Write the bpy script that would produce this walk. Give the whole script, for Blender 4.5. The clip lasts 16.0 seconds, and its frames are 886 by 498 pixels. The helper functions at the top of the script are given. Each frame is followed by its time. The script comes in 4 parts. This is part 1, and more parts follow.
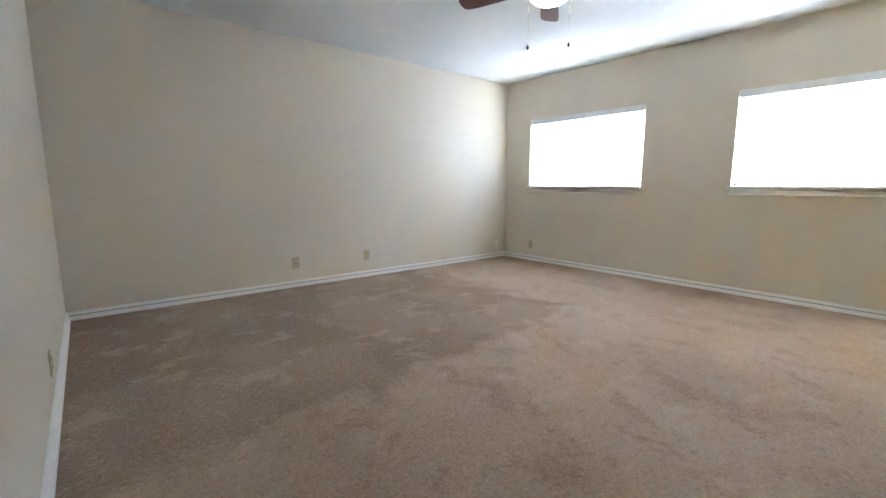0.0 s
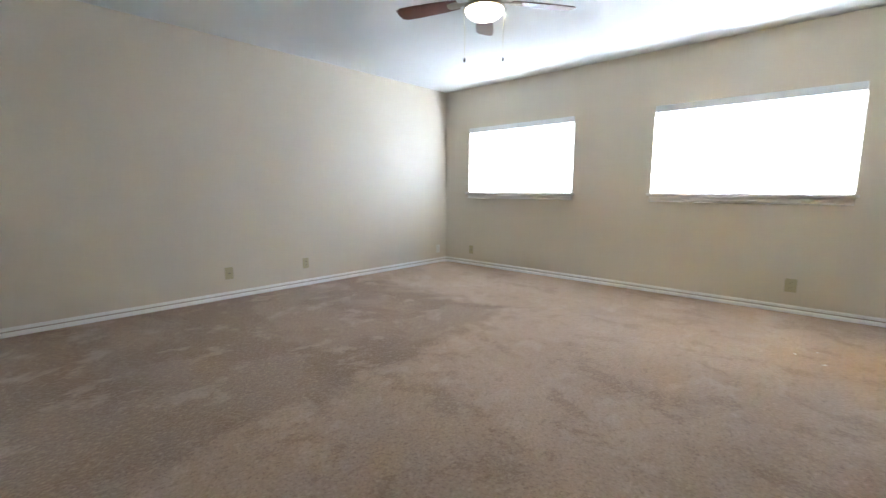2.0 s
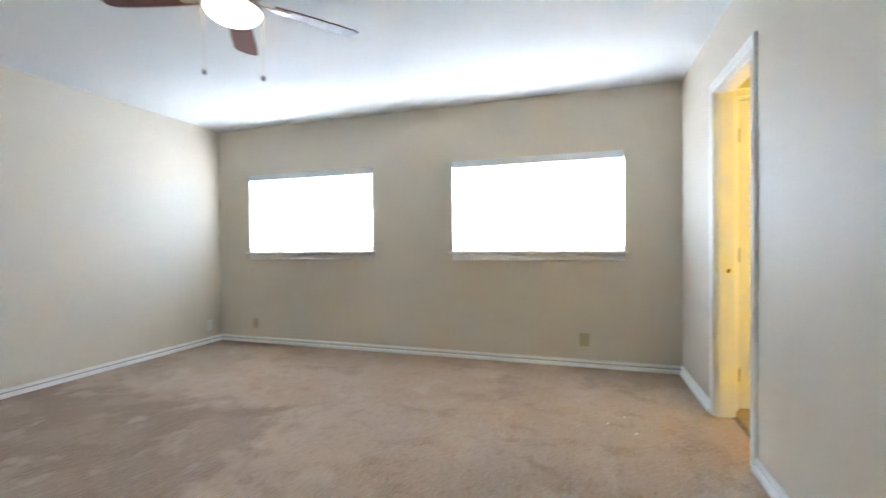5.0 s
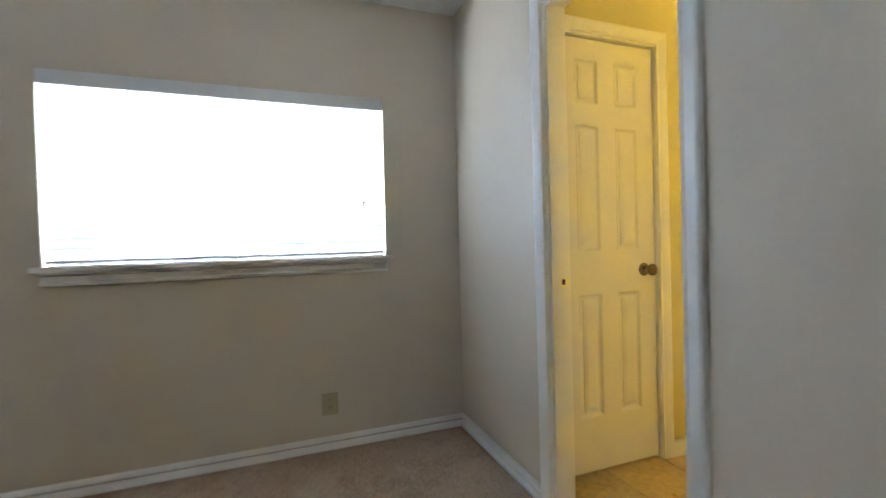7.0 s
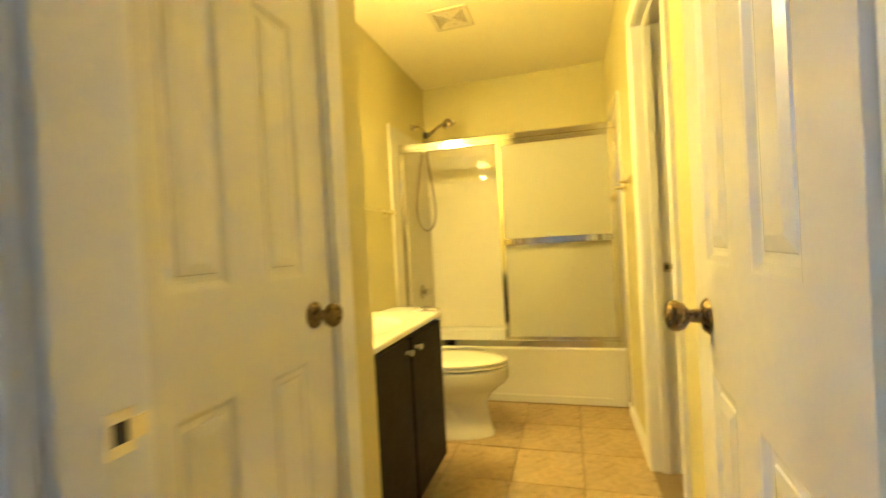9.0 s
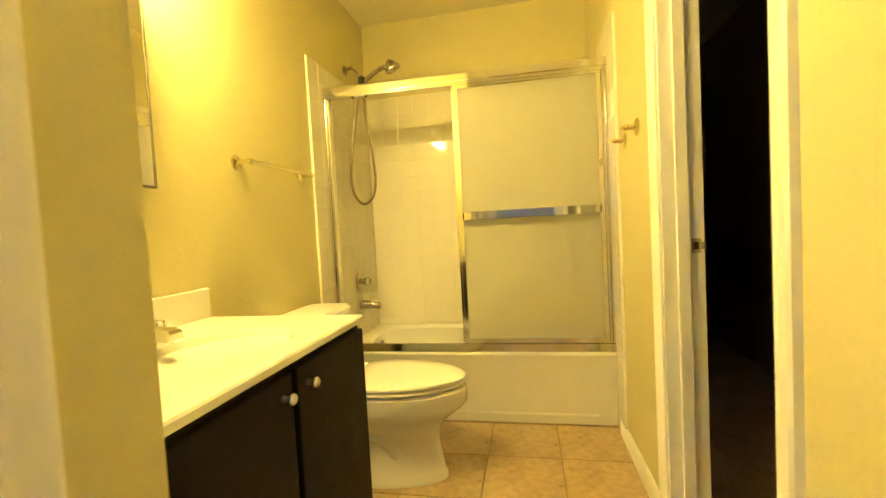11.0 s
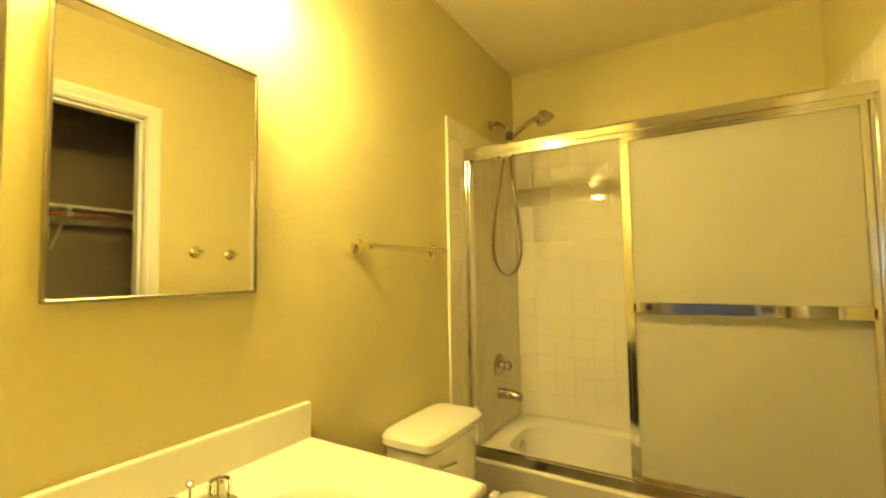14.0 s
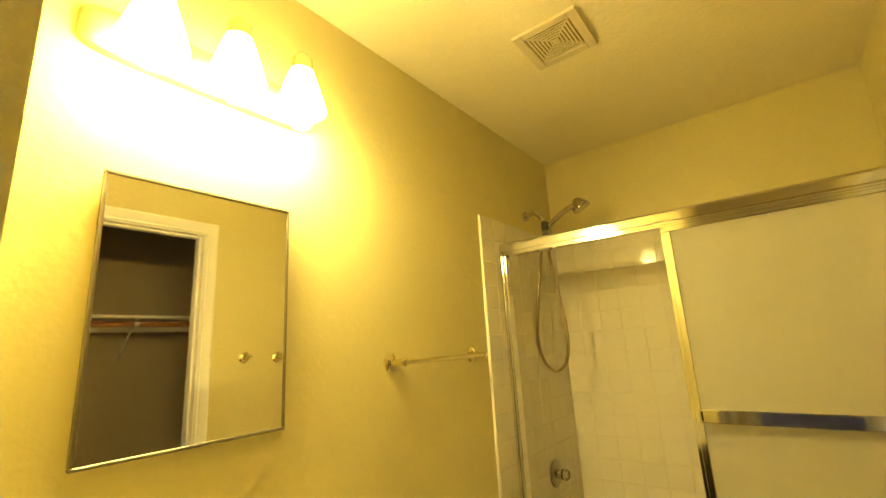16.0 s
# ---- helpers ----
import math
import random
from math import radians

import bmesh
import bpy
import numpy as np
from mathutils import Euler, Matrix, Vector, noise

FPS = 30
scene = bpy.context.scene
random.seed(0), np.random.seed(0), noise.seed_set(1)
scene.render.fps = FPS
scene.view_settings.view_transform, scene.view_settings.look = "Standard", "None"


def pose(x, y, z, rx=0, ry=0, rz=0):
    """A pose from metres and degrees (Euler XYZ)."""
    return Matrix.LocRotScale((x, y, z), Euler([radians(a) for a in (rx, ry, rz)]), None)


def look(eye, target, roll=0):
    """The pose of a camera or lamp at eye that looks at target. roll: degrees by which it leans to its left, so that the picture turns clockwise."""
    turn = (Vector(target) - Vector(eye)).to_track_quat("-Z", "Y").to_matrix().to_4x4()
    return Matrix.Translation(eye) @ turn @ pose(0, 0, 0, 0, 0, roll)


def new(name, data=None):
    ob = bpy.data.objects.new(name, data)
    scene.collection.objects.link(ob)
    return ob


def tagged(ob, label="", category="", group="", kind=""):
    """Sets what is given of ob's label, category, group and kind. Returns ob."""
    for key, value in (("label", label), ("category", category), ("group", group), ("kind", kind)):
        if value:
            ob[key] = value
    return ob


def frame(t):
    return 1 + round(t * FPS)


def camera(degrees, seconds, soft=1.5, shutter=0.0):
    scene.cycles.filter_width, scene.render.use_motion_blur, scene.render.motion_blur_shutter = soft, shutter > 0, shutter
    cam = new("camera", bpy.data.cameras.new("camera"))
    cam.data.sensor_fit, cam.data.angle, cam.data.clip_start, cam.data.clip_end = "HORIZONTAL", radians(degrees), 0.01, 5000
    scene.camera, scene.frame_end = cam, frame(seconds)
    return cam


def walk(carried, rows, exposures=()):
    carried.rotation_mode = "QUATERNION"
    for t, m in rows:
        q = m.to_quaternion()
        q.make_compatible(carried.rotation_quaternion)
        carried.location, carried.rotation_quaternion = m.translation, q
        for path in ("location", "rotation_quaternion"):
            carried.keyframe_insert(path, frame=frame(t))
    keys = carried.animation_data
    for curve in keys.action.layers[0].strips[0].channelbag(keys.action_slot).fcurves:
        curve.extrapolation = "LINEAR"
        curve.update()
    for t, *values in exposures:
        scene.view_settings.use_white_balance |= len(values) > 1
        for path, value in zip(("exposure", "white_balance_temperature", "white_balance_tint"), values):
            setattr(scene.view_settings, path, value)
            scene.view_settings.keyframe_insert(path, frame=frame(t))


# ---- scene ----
cam = camera(91.8, 16.0, 1.5, 0.5)

PATH = [
    (0, (4.291, -4.746, 1.035), (2.768, -3.483, 0.741), 0.1),
    (0.5, (4.333, -4.721, 1.036), (2.799, -3.472, 0.736), 0.0),
    (1, (4.319, -4.744, 1.039), (2.812, -3.464, 0.741), 0.1),
    (1.5, (4.323, -4.744, 1.044), (2.874, -3.395, 0.762), 0.2),
    (2, (4.314, -4.766, 1.054), (2.974, -3.306, 0.783), 0.2),
    (2.5, (4.324, -4.757, 1.055), (3.106, -3.194, 0.787), 0.0),
    (3, (4.309, -4.76, 1.051), (3.169, -3.138, 0.787), -0.2),
    (3.5, (4.256, -4.734, 1.043), (3.134, -3.098, 0.791), 0.2),
    (4, (4.228, -4.6, 1.055), (3.129, -2.947, 0.811), -0.1),
    (4.5, (4.145, -4.298, 1.083), (3.163, -2.562, 0.934), -1.5),
    (5, (4.047, -4.012, 1.104), (3.433, -2.109, 1.08), -0.5),
    (5.2, (4.01, -3.892, 1.105), (3.54, -1.948, 1.081), -0.4),
    (7.3, (3.861, -2.118, 1.088), (4.62, -0.268, 1.067), -2.4),
    (7.5, (3.898, -1.956, 1.091), (4.682, -0.116, 1.082), -3.2),
    (7.9, (4.009, -1.723, 1.067), (5.052, -0.017, 1.081), -4.2),
    (8.3, (4.215, -1.508, 1.082), (5.742, -0.217, 1.055), -3.9),
    (8.6, (4.397, -1.424, 1.064), (6.136, -0.436, 1.021), -4.0),
    (9, (4.61, -1.35, 1.086), (6.529, -0.785, 1.07), -3.1),
    (9.2, (4.686, -1.327, 1.085), (6.638, -0.892, 1.078), -2.9),
    (11.3, (5.376, -1.251, 1.012), (7.333, -0.851, 0.911), -3.1),
    (11.5, (5.42, -1.241, 1.005), (7.367, -0.794, 0.898), -3.2),
    (12, (5.545, -1.184, 1.004), (7.458, -0.613, 0.888), -1.2),
    (12.5, (5.619, -1.143, 1.044), (7.523, -0.532, 1.006), -0.7),
    (13, (5.634, -1.136, 1.122), (7.525, -0.486, 1.173), -1.0),
    (13.5, (5.668, -1.144, 1.168), (7.493, -0.327, 1.187), -1.1),
    (14, (5.685, -1.168, 1.23), (7.396, -0.139, 1.338), -0.9),
    (14.5, (5.7, -1.189, 1.279), (7.328, -0.054, 1.53), -1.9),
    (15, (5.718, -1.195, 1.308), (7.324, -0.035, 1.583), -2.2),
    (15.5, (5.726, -1.207, 1.344), (7.286, -0.019, 1.736), -2.4),
    (16, (5.732, -1.218, 1.36), (7.28, -0.03, 1.801), -3.3),
]
walk(cam, [(t, look(eye, target, roll)) for t, eye, target, roll in PATH],
     [(0, 1.35), (3.5, 1.45), (5.2, 1.2), (7.3, 0.04), (8.0, -0.22), (8.6, 0.02), (9.2, 0.04), (11.3, 0.0), (12.5, -0.21), (13.5, -0.42), (14.5, -0.38), (16, -0.66)])

# ---- light ----
world = bpy.data.worlds.new("sky")
scene.world = world
world.use_nodes = True
sky = world.node_tree.nodes.new("ShaderNodeTexSky")
sky.sky_type, sky.sun_disc = "NISHITA", False
sky.sun_elevation, sky.sun_rotation = radians(50), radians(180)
world.node_tree.links.new(sky.outputs[0], world.node_tree.nodes["Background"].inputs[0])
world.node_tree.nodes["Background"].inputs[1].default_value = 0.12

H = 2.44
WIN_Z0, WIN_Z1 = 1.03, 1.905
WINDOWS = ((0.433, 1.990), (2.856, 4.400))
WINDOW_LIGHT, LAMP_WARM, BATH_LIGHT, FAN_LIGHT = 1100.0, (1.0, 0.725, 0.207), 72.0, 10.0
BULB_LIGHT = 700.0
for x0, x1 in WINDOWS:
    lamp = bpy.data.lights.new("window_daylight", "AREA")
    lamp.shape, lamp.size, lamp.size_y = "RECTANGLE", x1 - x0 + 0.5, 1.3
    lamp.energy, lamp.color = WINDOW_LIGHT, (0.80, 0.905, 1.05)
    new("window_daylight", lamp).matrix_world = look(((x0 + x1) / 2, 0.70, 2.15), ((x0 + x1) / 2, 0, 1.45))


# ---- materials ----
def material(name, colour, rough=0.5, metal=0.0, vary=0.06, scale=6.0, fine=120.0, bump=0.0, bump_scale=200.0, coat=0.0, piece=0.0, detail=4.0, spec=0.5):
    """A surface with colour variation at a broad and a fine scale, and a fine relief."""
    m = bpy.data.materials.new(name)
    m.use_nodes = True
    n, l = m.node_tree.nodes, m.node_tree.links
    bsdf = n["Principled BSDF"]
    tc = n.new("ShaderNodeTexCoord")
    big, small, mixer = n.new("ShaderNodeTexNoise"), n.new("ShaderNodeTexNoise"), n.new("ShaderNodeMath")
    big.inputs["Scale"].default_value, small.inputs["Scale"].default_value = scale, fine
    big.inputs["Detail"].default_value = detail
    mixer.operation = "ADD"
    for k in (big, small):
        l.new(tc.outputs["Object"], k.inputs["Vector"])
    l.new(big.outputs[0], mixer.inputs[0])
    l.new(small.outputs[0], mixer.inputs[1])
    value = mixer
    if piece:
        info, add = n.new("ShaderNodeObjectInfo"), n.new("ShaderNodeMath")
        add.operation, add.inputs[1].default_value = "MULTIPLY_ADD", piece
        l.new(info.outputs["Random"], add.inputs[0])
        l.new(mixer.outputs[0], add.inputs[2])
        value = add
    ramp = n.new("ShaderNodeMapRange")
    ramp.inputs["From Min"].default_value, ramp.inputs["From Max"].default_value = 0.6, 1.4 + piece
    ramp.inputs["To Min"].default_value, ramp.inputs["To Max"].default_value = 1 - vary, 1 + vary
    l.new(value.outputs[0], ramp.inputs["Value"])
    shade = n.new("ShaderNodeMix")
    shade.data_type, shade.blend_type = "RGBA", "MULTIPLY"
    shade.inputs["Factor"].default_value = 1.0
    shade.inputs["A"].default_value = (*colour, 1)
    l.new(ramp.outputs[0], shade.inputs["B"])
    l.new(shade.outputs["Result"], bsdf.inputs["Base Color"])
    bsdf.inputs["Metallic"].default_value = metal
    bsdf.inputs["Coat Weight"].default_value = coat
    bsdf.inputs["Coat Roughness"].default_value = 0.08
    bsdf.inputs["Specular IOR Level"].default_value = spec
    rr = n.new("ShaderNodeMapRange")
    rr.inputs["From Min"].default_value, rr.inputs["From Max"].default_value = 0.6, 1.4
    rr.inputs["To Min"].default_value, rr.inputs["To Max"].default_value = max(0.02, rough * 0.85), min(1, rough * 1.15)
    l.new(mixer.outputs[0], rr.inputs["Value"])
    l.new(rr.outputs[0], bsdf.inputs["Roughness"])
    if bump:
        tex, b = n.new("ShaderNodeTexNoise"), n.new("ShaderNodeBump")
        tex.inputs["Scale"].default_value, tex.inputs["Detail"].default_value = bump_scale, 3
        b.inputs["Strength"].default_value, b.inputs["Distance"].default_value = bump, 0.004
        l.new(tc.outputs["Object"], tex.inputs["Vector"])
        l.new(tex.outputs[0], b.inputs["Height"])
        l.new(b.outputs[0], bsdf.inputs["Normal"])
    return m


def carpet_material():
    """Cut pile: brown ground, paler brushed smudges, flattened tracks, dark tufts and fibre grain."""
    m = material("carpet_pile", (0.365, 0.255, 0.180), 0.95, vary=0.10, scale=1.1, fine=60, bump=0.75, bump_scale=70, spec=0.15)
    n, l = m.node_tree.nodes, m.node_tree.links
    bsdf = n["Principled BSDF"]
    tc = n.new("ShaderNodeTexCoord")
    out = bsdf.inputs["Base Color"].links[0].from_socket
    # the matted brown stretch where furniture stood, in the south-west, with a ragged edge
    axes, rag = n.new("ShaderNodeSeparateXYZ"), n.new("ShaderNodeTexNoise")
    rag.inputs["Scale"].default_value, rag.inputs["Detail"].default_value, rag.inputs["Roughness"].default_value = 2.2, 9, 0.62
    # its east edge runs aslant: further east towards the south wall
    shear = n.new("ShaderNodeVectorMath")
    shear.operation, shear.inputs[1].default_value = "DOT_PRODUCT", (1.0, 0.12, 0.0)
    slant = n.new("ShaderNodeMath")
    slant.operation, slant.inputs[1].default_value = "ADD", 0.12
    l.new(tc.outputs["Object"], shear.inputs[0])
    l.new(shear.outputs["Value"], slant.inputs[0])
    l.new(tc.outputs["Object"], axes.inputs[0])
    l.new(tc.outputs["Object"], rag.inputs["Vector"])
    sides = []
    for axis, edge_at in (("X", 2.65), ("Y", -1.10)):
        inside, ragged, soft = n.new("ShaderNodeMath"), n.new("ShaderNodeMath"), n.new("ShaderNodeMapRange")
        inside.operation, inside.inputs[0].default_value = "SUBTRACT", edge_at
        ragged.operation, ragged.inputs[1].default_value = "MULTIPLY_ADD", -0.95
        soft.inputs["From Min"].default_value, soft.inputs["From Max"].default_value = -0.04, 0.10
        l.new(slant.outputs[0] if axis == "X" else axes.outputs["Y"], inside.inputs[1])
        l.new(rag.outputs[0], ragged.inputs[0])
        l.new(inside.outputs[0], ragged.inputs[2])
        l.new(ragged.outputs[0], soft.inputs["Value"])
        sides.append(soft.outputs[0])
    both, strength, worn = n.new("ShaderNodeMath"), n.new("ShaderNodeMath"), n.new("ShaderNodeMix")
    both.operation = strength.operation = "MULTIPLY"
    strength.inputs[1].default_value = 0.88
    l.new(sides[0], both.inputs[0])
    l.new(sides[1], both.inputs[1])
    l.new(both.outputs[0], strength.inputs[0])
    worn.data_type, worn.inputs["B"].default_value = "RGBA", (0.19, 0.124, 0.082, 1)
    l.new(strength.outputs[0], worn.inputs["Factor"])
    l.new(out, worn.inputs["A"])
    out = worn.outputs["Result"]
    # scale, stretch, detail, roughness, from, to, factor at the top of the range, colour at that place
    layers = ((0.75, (1.0, 1.5, 1), 7, 0.58, 0.49, 0.55, 0.22, (0.493, 0.378, 0.295)),
              (3.4, (1.0, 0.8, 1), 9, 0.62, 0.55, 0.61, 0.50, (0.440, 0.339, 0.264)),
              (3.1, (0.8, 1.1, 1), 9, 0.68, 0.54, 0.60, 0.52, (0.238, 0.154, 0.104)),
              (21.0, (1.0, 0.6, 1), 5, 0.70, 0.55, 0.66, 0.38, (0.194, 0.123, 0.081)),
              (62.0, (1.0, 0.7, 1), 4, 0.75, 0.50, 0.68, 0.50, (0.563, 0.422, 0.317)),
              (75.0, (0.8, 1.1, 1), 4, 0.75, 0.50, 0.68, 0.55, (0.150, 0.092, 0.062)))
    for k, (scale, stretch, detail, rough, f0, f1, top, colour) in enumerate(layers):
        place, tex, edge = n.new("ShaderNodeMapping"), n.new("ShaderNodeTexNoise"), n.new("ShaderNodeMapRange")
        place.inputs["Scale"].default_value, place.inputs["Location"].default_value = stretch, (3.7 * k, 1.9 * k, 0)
        place.inputs["Rotation"].default_value = (0, 0, 0.5 + 0.4 * k)
        tex.inputs["Scale"].default_value, tex.inputs["Detail"].default_value = scale, detail
        tex.inputs["Roughness"].default_value, tex.inputs["Distortion"].default_value = rough, 0.25
        edge.inputs["From Min"].default_value, edge.inputs["From Max"].default_value = f0, f1
        edge.inputs["To Min"].default_value, edge.inputs["To Max"].default_value = 0.0, top
        tint = n.new("ShaderNodeMix")
        tint.data_type, tint.blend_type = "RGBA", "MIX"
        tint.inputs["B"].default_value = (*colour, 1)
        l.new(tc.outputs["Object"], place.inputs["Vector"])
        l.new(place.outputs["Vector"], tex.inputs["Vector"])
        l.new(tex.outputs[0], edge.inputs["Value"])
        l.new(edge.outputs[0], tint.inputs["Factor"])
        l.new(out, tint.inputs["A"])
        out = tint.outputs["Result"]
    l.new(out, bsdf.inputs["Base Color"])
    bsdf.inputs["Normal"].links[0].from_node.inputs["Distance"].default_value = 0.008
    bsdf.inputs["Sheen Weight"].default_value = 0.22
    bsdf.inputs["Sheen Roughness"].default_value = 0.5
    bsdf.inputs["Sheen Tint"].default_value = (1.0, 0.86, 0.74, 1)
    return m


def glass_material(name, colour, rough):
    m = bpy.data.materials.new(name)
    m.use_nodes = True
    b = m.node_tree.nodes["Principled BSDF"]
    b.inputs["Base Color"].default_value = (*colour, 1)
    b.inputs["Roughness"].default_value, b.inputs["Transmission Weight"].default_value = rough, 1.0
    b.inputs["IOR"].default_value = 1.45
    return m


def glow_material(name, colour, strength):
    m = bpy.data.materials.new(name)
    m.use_nodes = True
    b = m.node_tree.nodes["Principled BSDF"]
    b.inputs["Base Color"].default_value = (0.9, 0.88, 0.82, 1)
    b.inputs["Roughness"].default_value = 0.35
    b.inputs["Emission Color"].default_value, b.inputs["Emission Strength"].default_value = (*colour, 1), strength
    return m


def slat_material():
    m = bpy.data.materials.new("blind_slat_vinyl")
    m.use_nodes = True
    n, l = m.node_tree.nodes, m.node_tree.links
    b = n["Principled BSDF"]
    b.inputs["Base Color"].default_value, b.inputs["Roughness"].default_value = (0.80, 0.82, 0.84, 1), 0.45
    tr, mx = n.new("ShaderNodeBsdfTranslucent"), n.new("ShaderNodeMixShader")
    tr.inputs["Color"].default_value = (0.80, 0.85, 0.9, 1)
    mx.inputs[0].default_value = 0.40
    l.new(b.outputs[0], mx.inputs[1])
    l.new(tr.outputs[0], mx.inputs[2])
    l.new(mx.outputs[0], n["Material Output"].inputs["Surface"])
    return m


def obscure_material():
    m = glass_material("obscure_glass", (0.95, 0.97, 0.92), 0.35)
    n, l = m.node_tree.nodes, m.node_tree.links
    df, tr = n.new("ShaderNodeBsdfDiffuse"), n.new("ShaderNodeBsdfTranslucent")
    df.inputs[0].default_value, tr.inputs[0].default_value = (0.82, 0.80, 0.71, 1), (0.90, 0.89, 0.80, 1)
    a, b = n.new("ShaderNodeMixShader"), n.new("ShaderNodeMixShader")
    a.inputs[0].default_value, b.inputs[0].default_value = 0.45, 0.62
    l.new(df.outputs[0], a.inputs[1])
    l.new(tr.outputs[0], a.inputs[2])
    l.new(n["Principled BSDF"].outputs[0], b.inputs[1])
    l.new(a.outputs[0], b.inputs[2])
    l.new(b.outputs[0], n["Material Output"].inputs["Surface"])
    tex, bump = n.new("ShaderNodeTexVoronoi"), n.new("ShaderNodeBump")
    tex.inputs["Scale"].default_value, bump.inputs["Strength"].default_value, bump.inputs["Distance"].default_value = 260, 0.25, 0.002
    l.new(tex.outputs["Distance"], bump.inputs["Height"])
    l.new(bump.outputs[0], n["Principled BSDF"].inputs["Normal"])
    return m


BATH_WALL = material("yellow_beige_wall_paint", (0.615, 0.562, 0.285), 0.42, vary=0.03, scale=1.6, fine=60, bump=0.34, bump_scale=62)
WALL = material("beige_wall_paint", (0.655, 0.583, 0.478), 0.55, vary=0.025, scale=1.6, fine=60, bump=0.22, bump_scale=75)
BATH_CEIL = material("cream_textured_ceiling", (0.83, 0.77, 0.57), 0.85, vary=0.03, scale=2, fine=90, bump=0.5, bump_scale=48)
# the wall beige darkened: the closet's dimness is put into its colour
CLOSET_WALL = material("shaded_closet_wall", (0.235, 0.195, 0.14), 0.6, vary=0.05, scale=1.6, fine=60, bump=0.22, bump_scale=75)
CEIL = material("white_textured_ceiling", (0.78, 0.78, 0.77), 0.9, vary=0.02, scale=2, fine=90, bump=0.5, bump_scale=60)
TRIM = material("white_trim_paint", (0.85, 0.845, 0.83), 0.32, vary=0.025, scale=5, fine=90, bump=0.0)
DOOR = material("white_door_paint", (0.79, 0.78, 0.76), 0.24, vary=0.015, scale=4, fine=40)
CARPET = carpet_material()
SLAT = slat_material()
VINYL = material("white_vinyl", (0.80, 0.81, 0.83), 0.4, vary=0.02)
ALMOND = material("almond_plastic", (0.47, 0.41, 0.25), 0.4, vary=0.03)
PLATE_WHITE = material("white_plastic", (0.75, 0.74, 0.70), 0.4, vary=0.03)
SLOT = material("dark_socket_slot", (0.03, 0.028, 0.025), 0.6)
EDGE = material("dull_steel_edge", (0.22, 0.20, 0.17), 0.4, 1.0, vary=0.1, scale=30)
# the shade in the skirting's groove, given as a colour
TAUPE = material("taupe_groove_shade", (0.40, 0.34, 0.275), 0.8, vary=0.15, scale=14)
CHROME = material("chrome", (0.66, 0.65, 0.62), 0.05, 1.0, vary=0.02, scale=20)
ALU = material("polished_aluminium", (0.70, 0.69, 0.65), 0.11, 1.0, vary=0.03, scale=14)
BRASS = material("bright_brass", (0.86, 0.79, 0.50), 0.12, 1.0, vary=0.05, scale=20)
SATIN_BRASS = material("satin_brass", (0.92, 0.82, 0.56), 0.42, 1.0, vary=0.04, scale=20)
BRONZE = material("antique_brass", (0.21, 0.16, 0.10), 0.28, 1.0, vary=0.12, scale=30)
ZINC = material("dull_zinc_plate", (0.42, 0.39, 0.33), 0.5, 0.35, vary=0.12, scale=40)
NICKEL = material("brushed_nickel", (0.42, 0.39, 0.35), 0.26, 1.0, vary=0.06, scale=30)
PORCELAIN = material("white_porcelain", (0.82, 0.81, 0.78), 0.12, vary=0.015, coat=0.5)
ENAMEL = material("tub_enamel", (0.80, 0.79, 0.76), 0.18, vary=0.03, scale=3, coat=0.3)
MARBLE = material("cultured_marble_white", (0.76, 0.745, 0.69), 0.16, vary=0.03, scale=3, coat=0.4)
TILE = material("glazed_wall_tile", (0.78, 0.75, 0.65), 0.03, vary=0.02, scale=5, piece=0.3, coat=0.0, spec=0.28)
GROUT = material("wall_grout", (0.80, 0.77, 0.67), 0.9, vary=0.08, bump=0.2)
FLOOR_TILE = material("tan_ceramic_tile", (0.455, 0.335, 0.185), 0.30, vary=0.42, scale=7, fine=30, piece=0.5, bump=0.08, bump_scale=40, detail=6)
FLOOR_GROUT = material("dark_floor_grout", (0.27, 0.20, 0.12), 0.95, vary=0.15, bump=0.4)
ESPRESSO = material("espresso_wood", (0.009, 0.0055, 0.004), 0.6, vary=0.3, scale=9, fine=60, bump=0.05, bump_scale=120, spec=0.18)
BLADE = material("mahogany_fan_blade", (0.12, 0.035, 0.025), 0.35, vary=0.25, scale=9, fine=50)
FAN_METAL = material("fan_nickel", (0.52, 0.46, 0.38), 0.3, 1.0, vary=0.05)
ROD_WOOD = material("closet_rod_wood", (0.30, 0.13, 0.06), 0.4, vary=0.2, scale=12)
FROST = obscure_material()
PANE = glass_material("window_glass", (0.96, 0.98, 0.98), 0.0)
ACRYLIC = glass_material("clear_acrylic", (0.98, 0.98, 0.96), 0.16)
MIRROR = material("mirror_silver", (0.90, 0.90, 0.88), 0.02, 1.0, vary=0.005)
BOWL = glow_material("fan_bowl_glow", (1.0, 0.88, 0.72), FAN_LIGHT)
SHADE = glow_material("vanity_shade_glow", LAMP_WARM, BATH_LIGHT)
BULB = glow_material("vanity_bulb_glow", LAMP_WARM, BULB_LIGHT)
HOSE = material("worn_hose_metal", (0.27, 0.22, 0.17), 0.38, 1.0, vary=0.15, scale=60)
KNOB = material("pewter_knob", (0.80, 0.76, 0.68), 0.36, 1.0, vary=0.03)
VENT = material("yellowed_plastic", (0.66, 0.60, 0.44), 0.5, vary=0.04)
RUBBER = material("black_plastic", (0.02, 0.02, 0.02), 0.5)
# shade of the recess behind the vent grille, put into a dark colour
VENT_DARK = material("dark_vent_recess", (0.13, 0.10, 0.06), 0.8, vary=0.2, scale=20)
DEBRIS = material("paper_scrap", (0.7, 0.68, 0.62), 0.8)


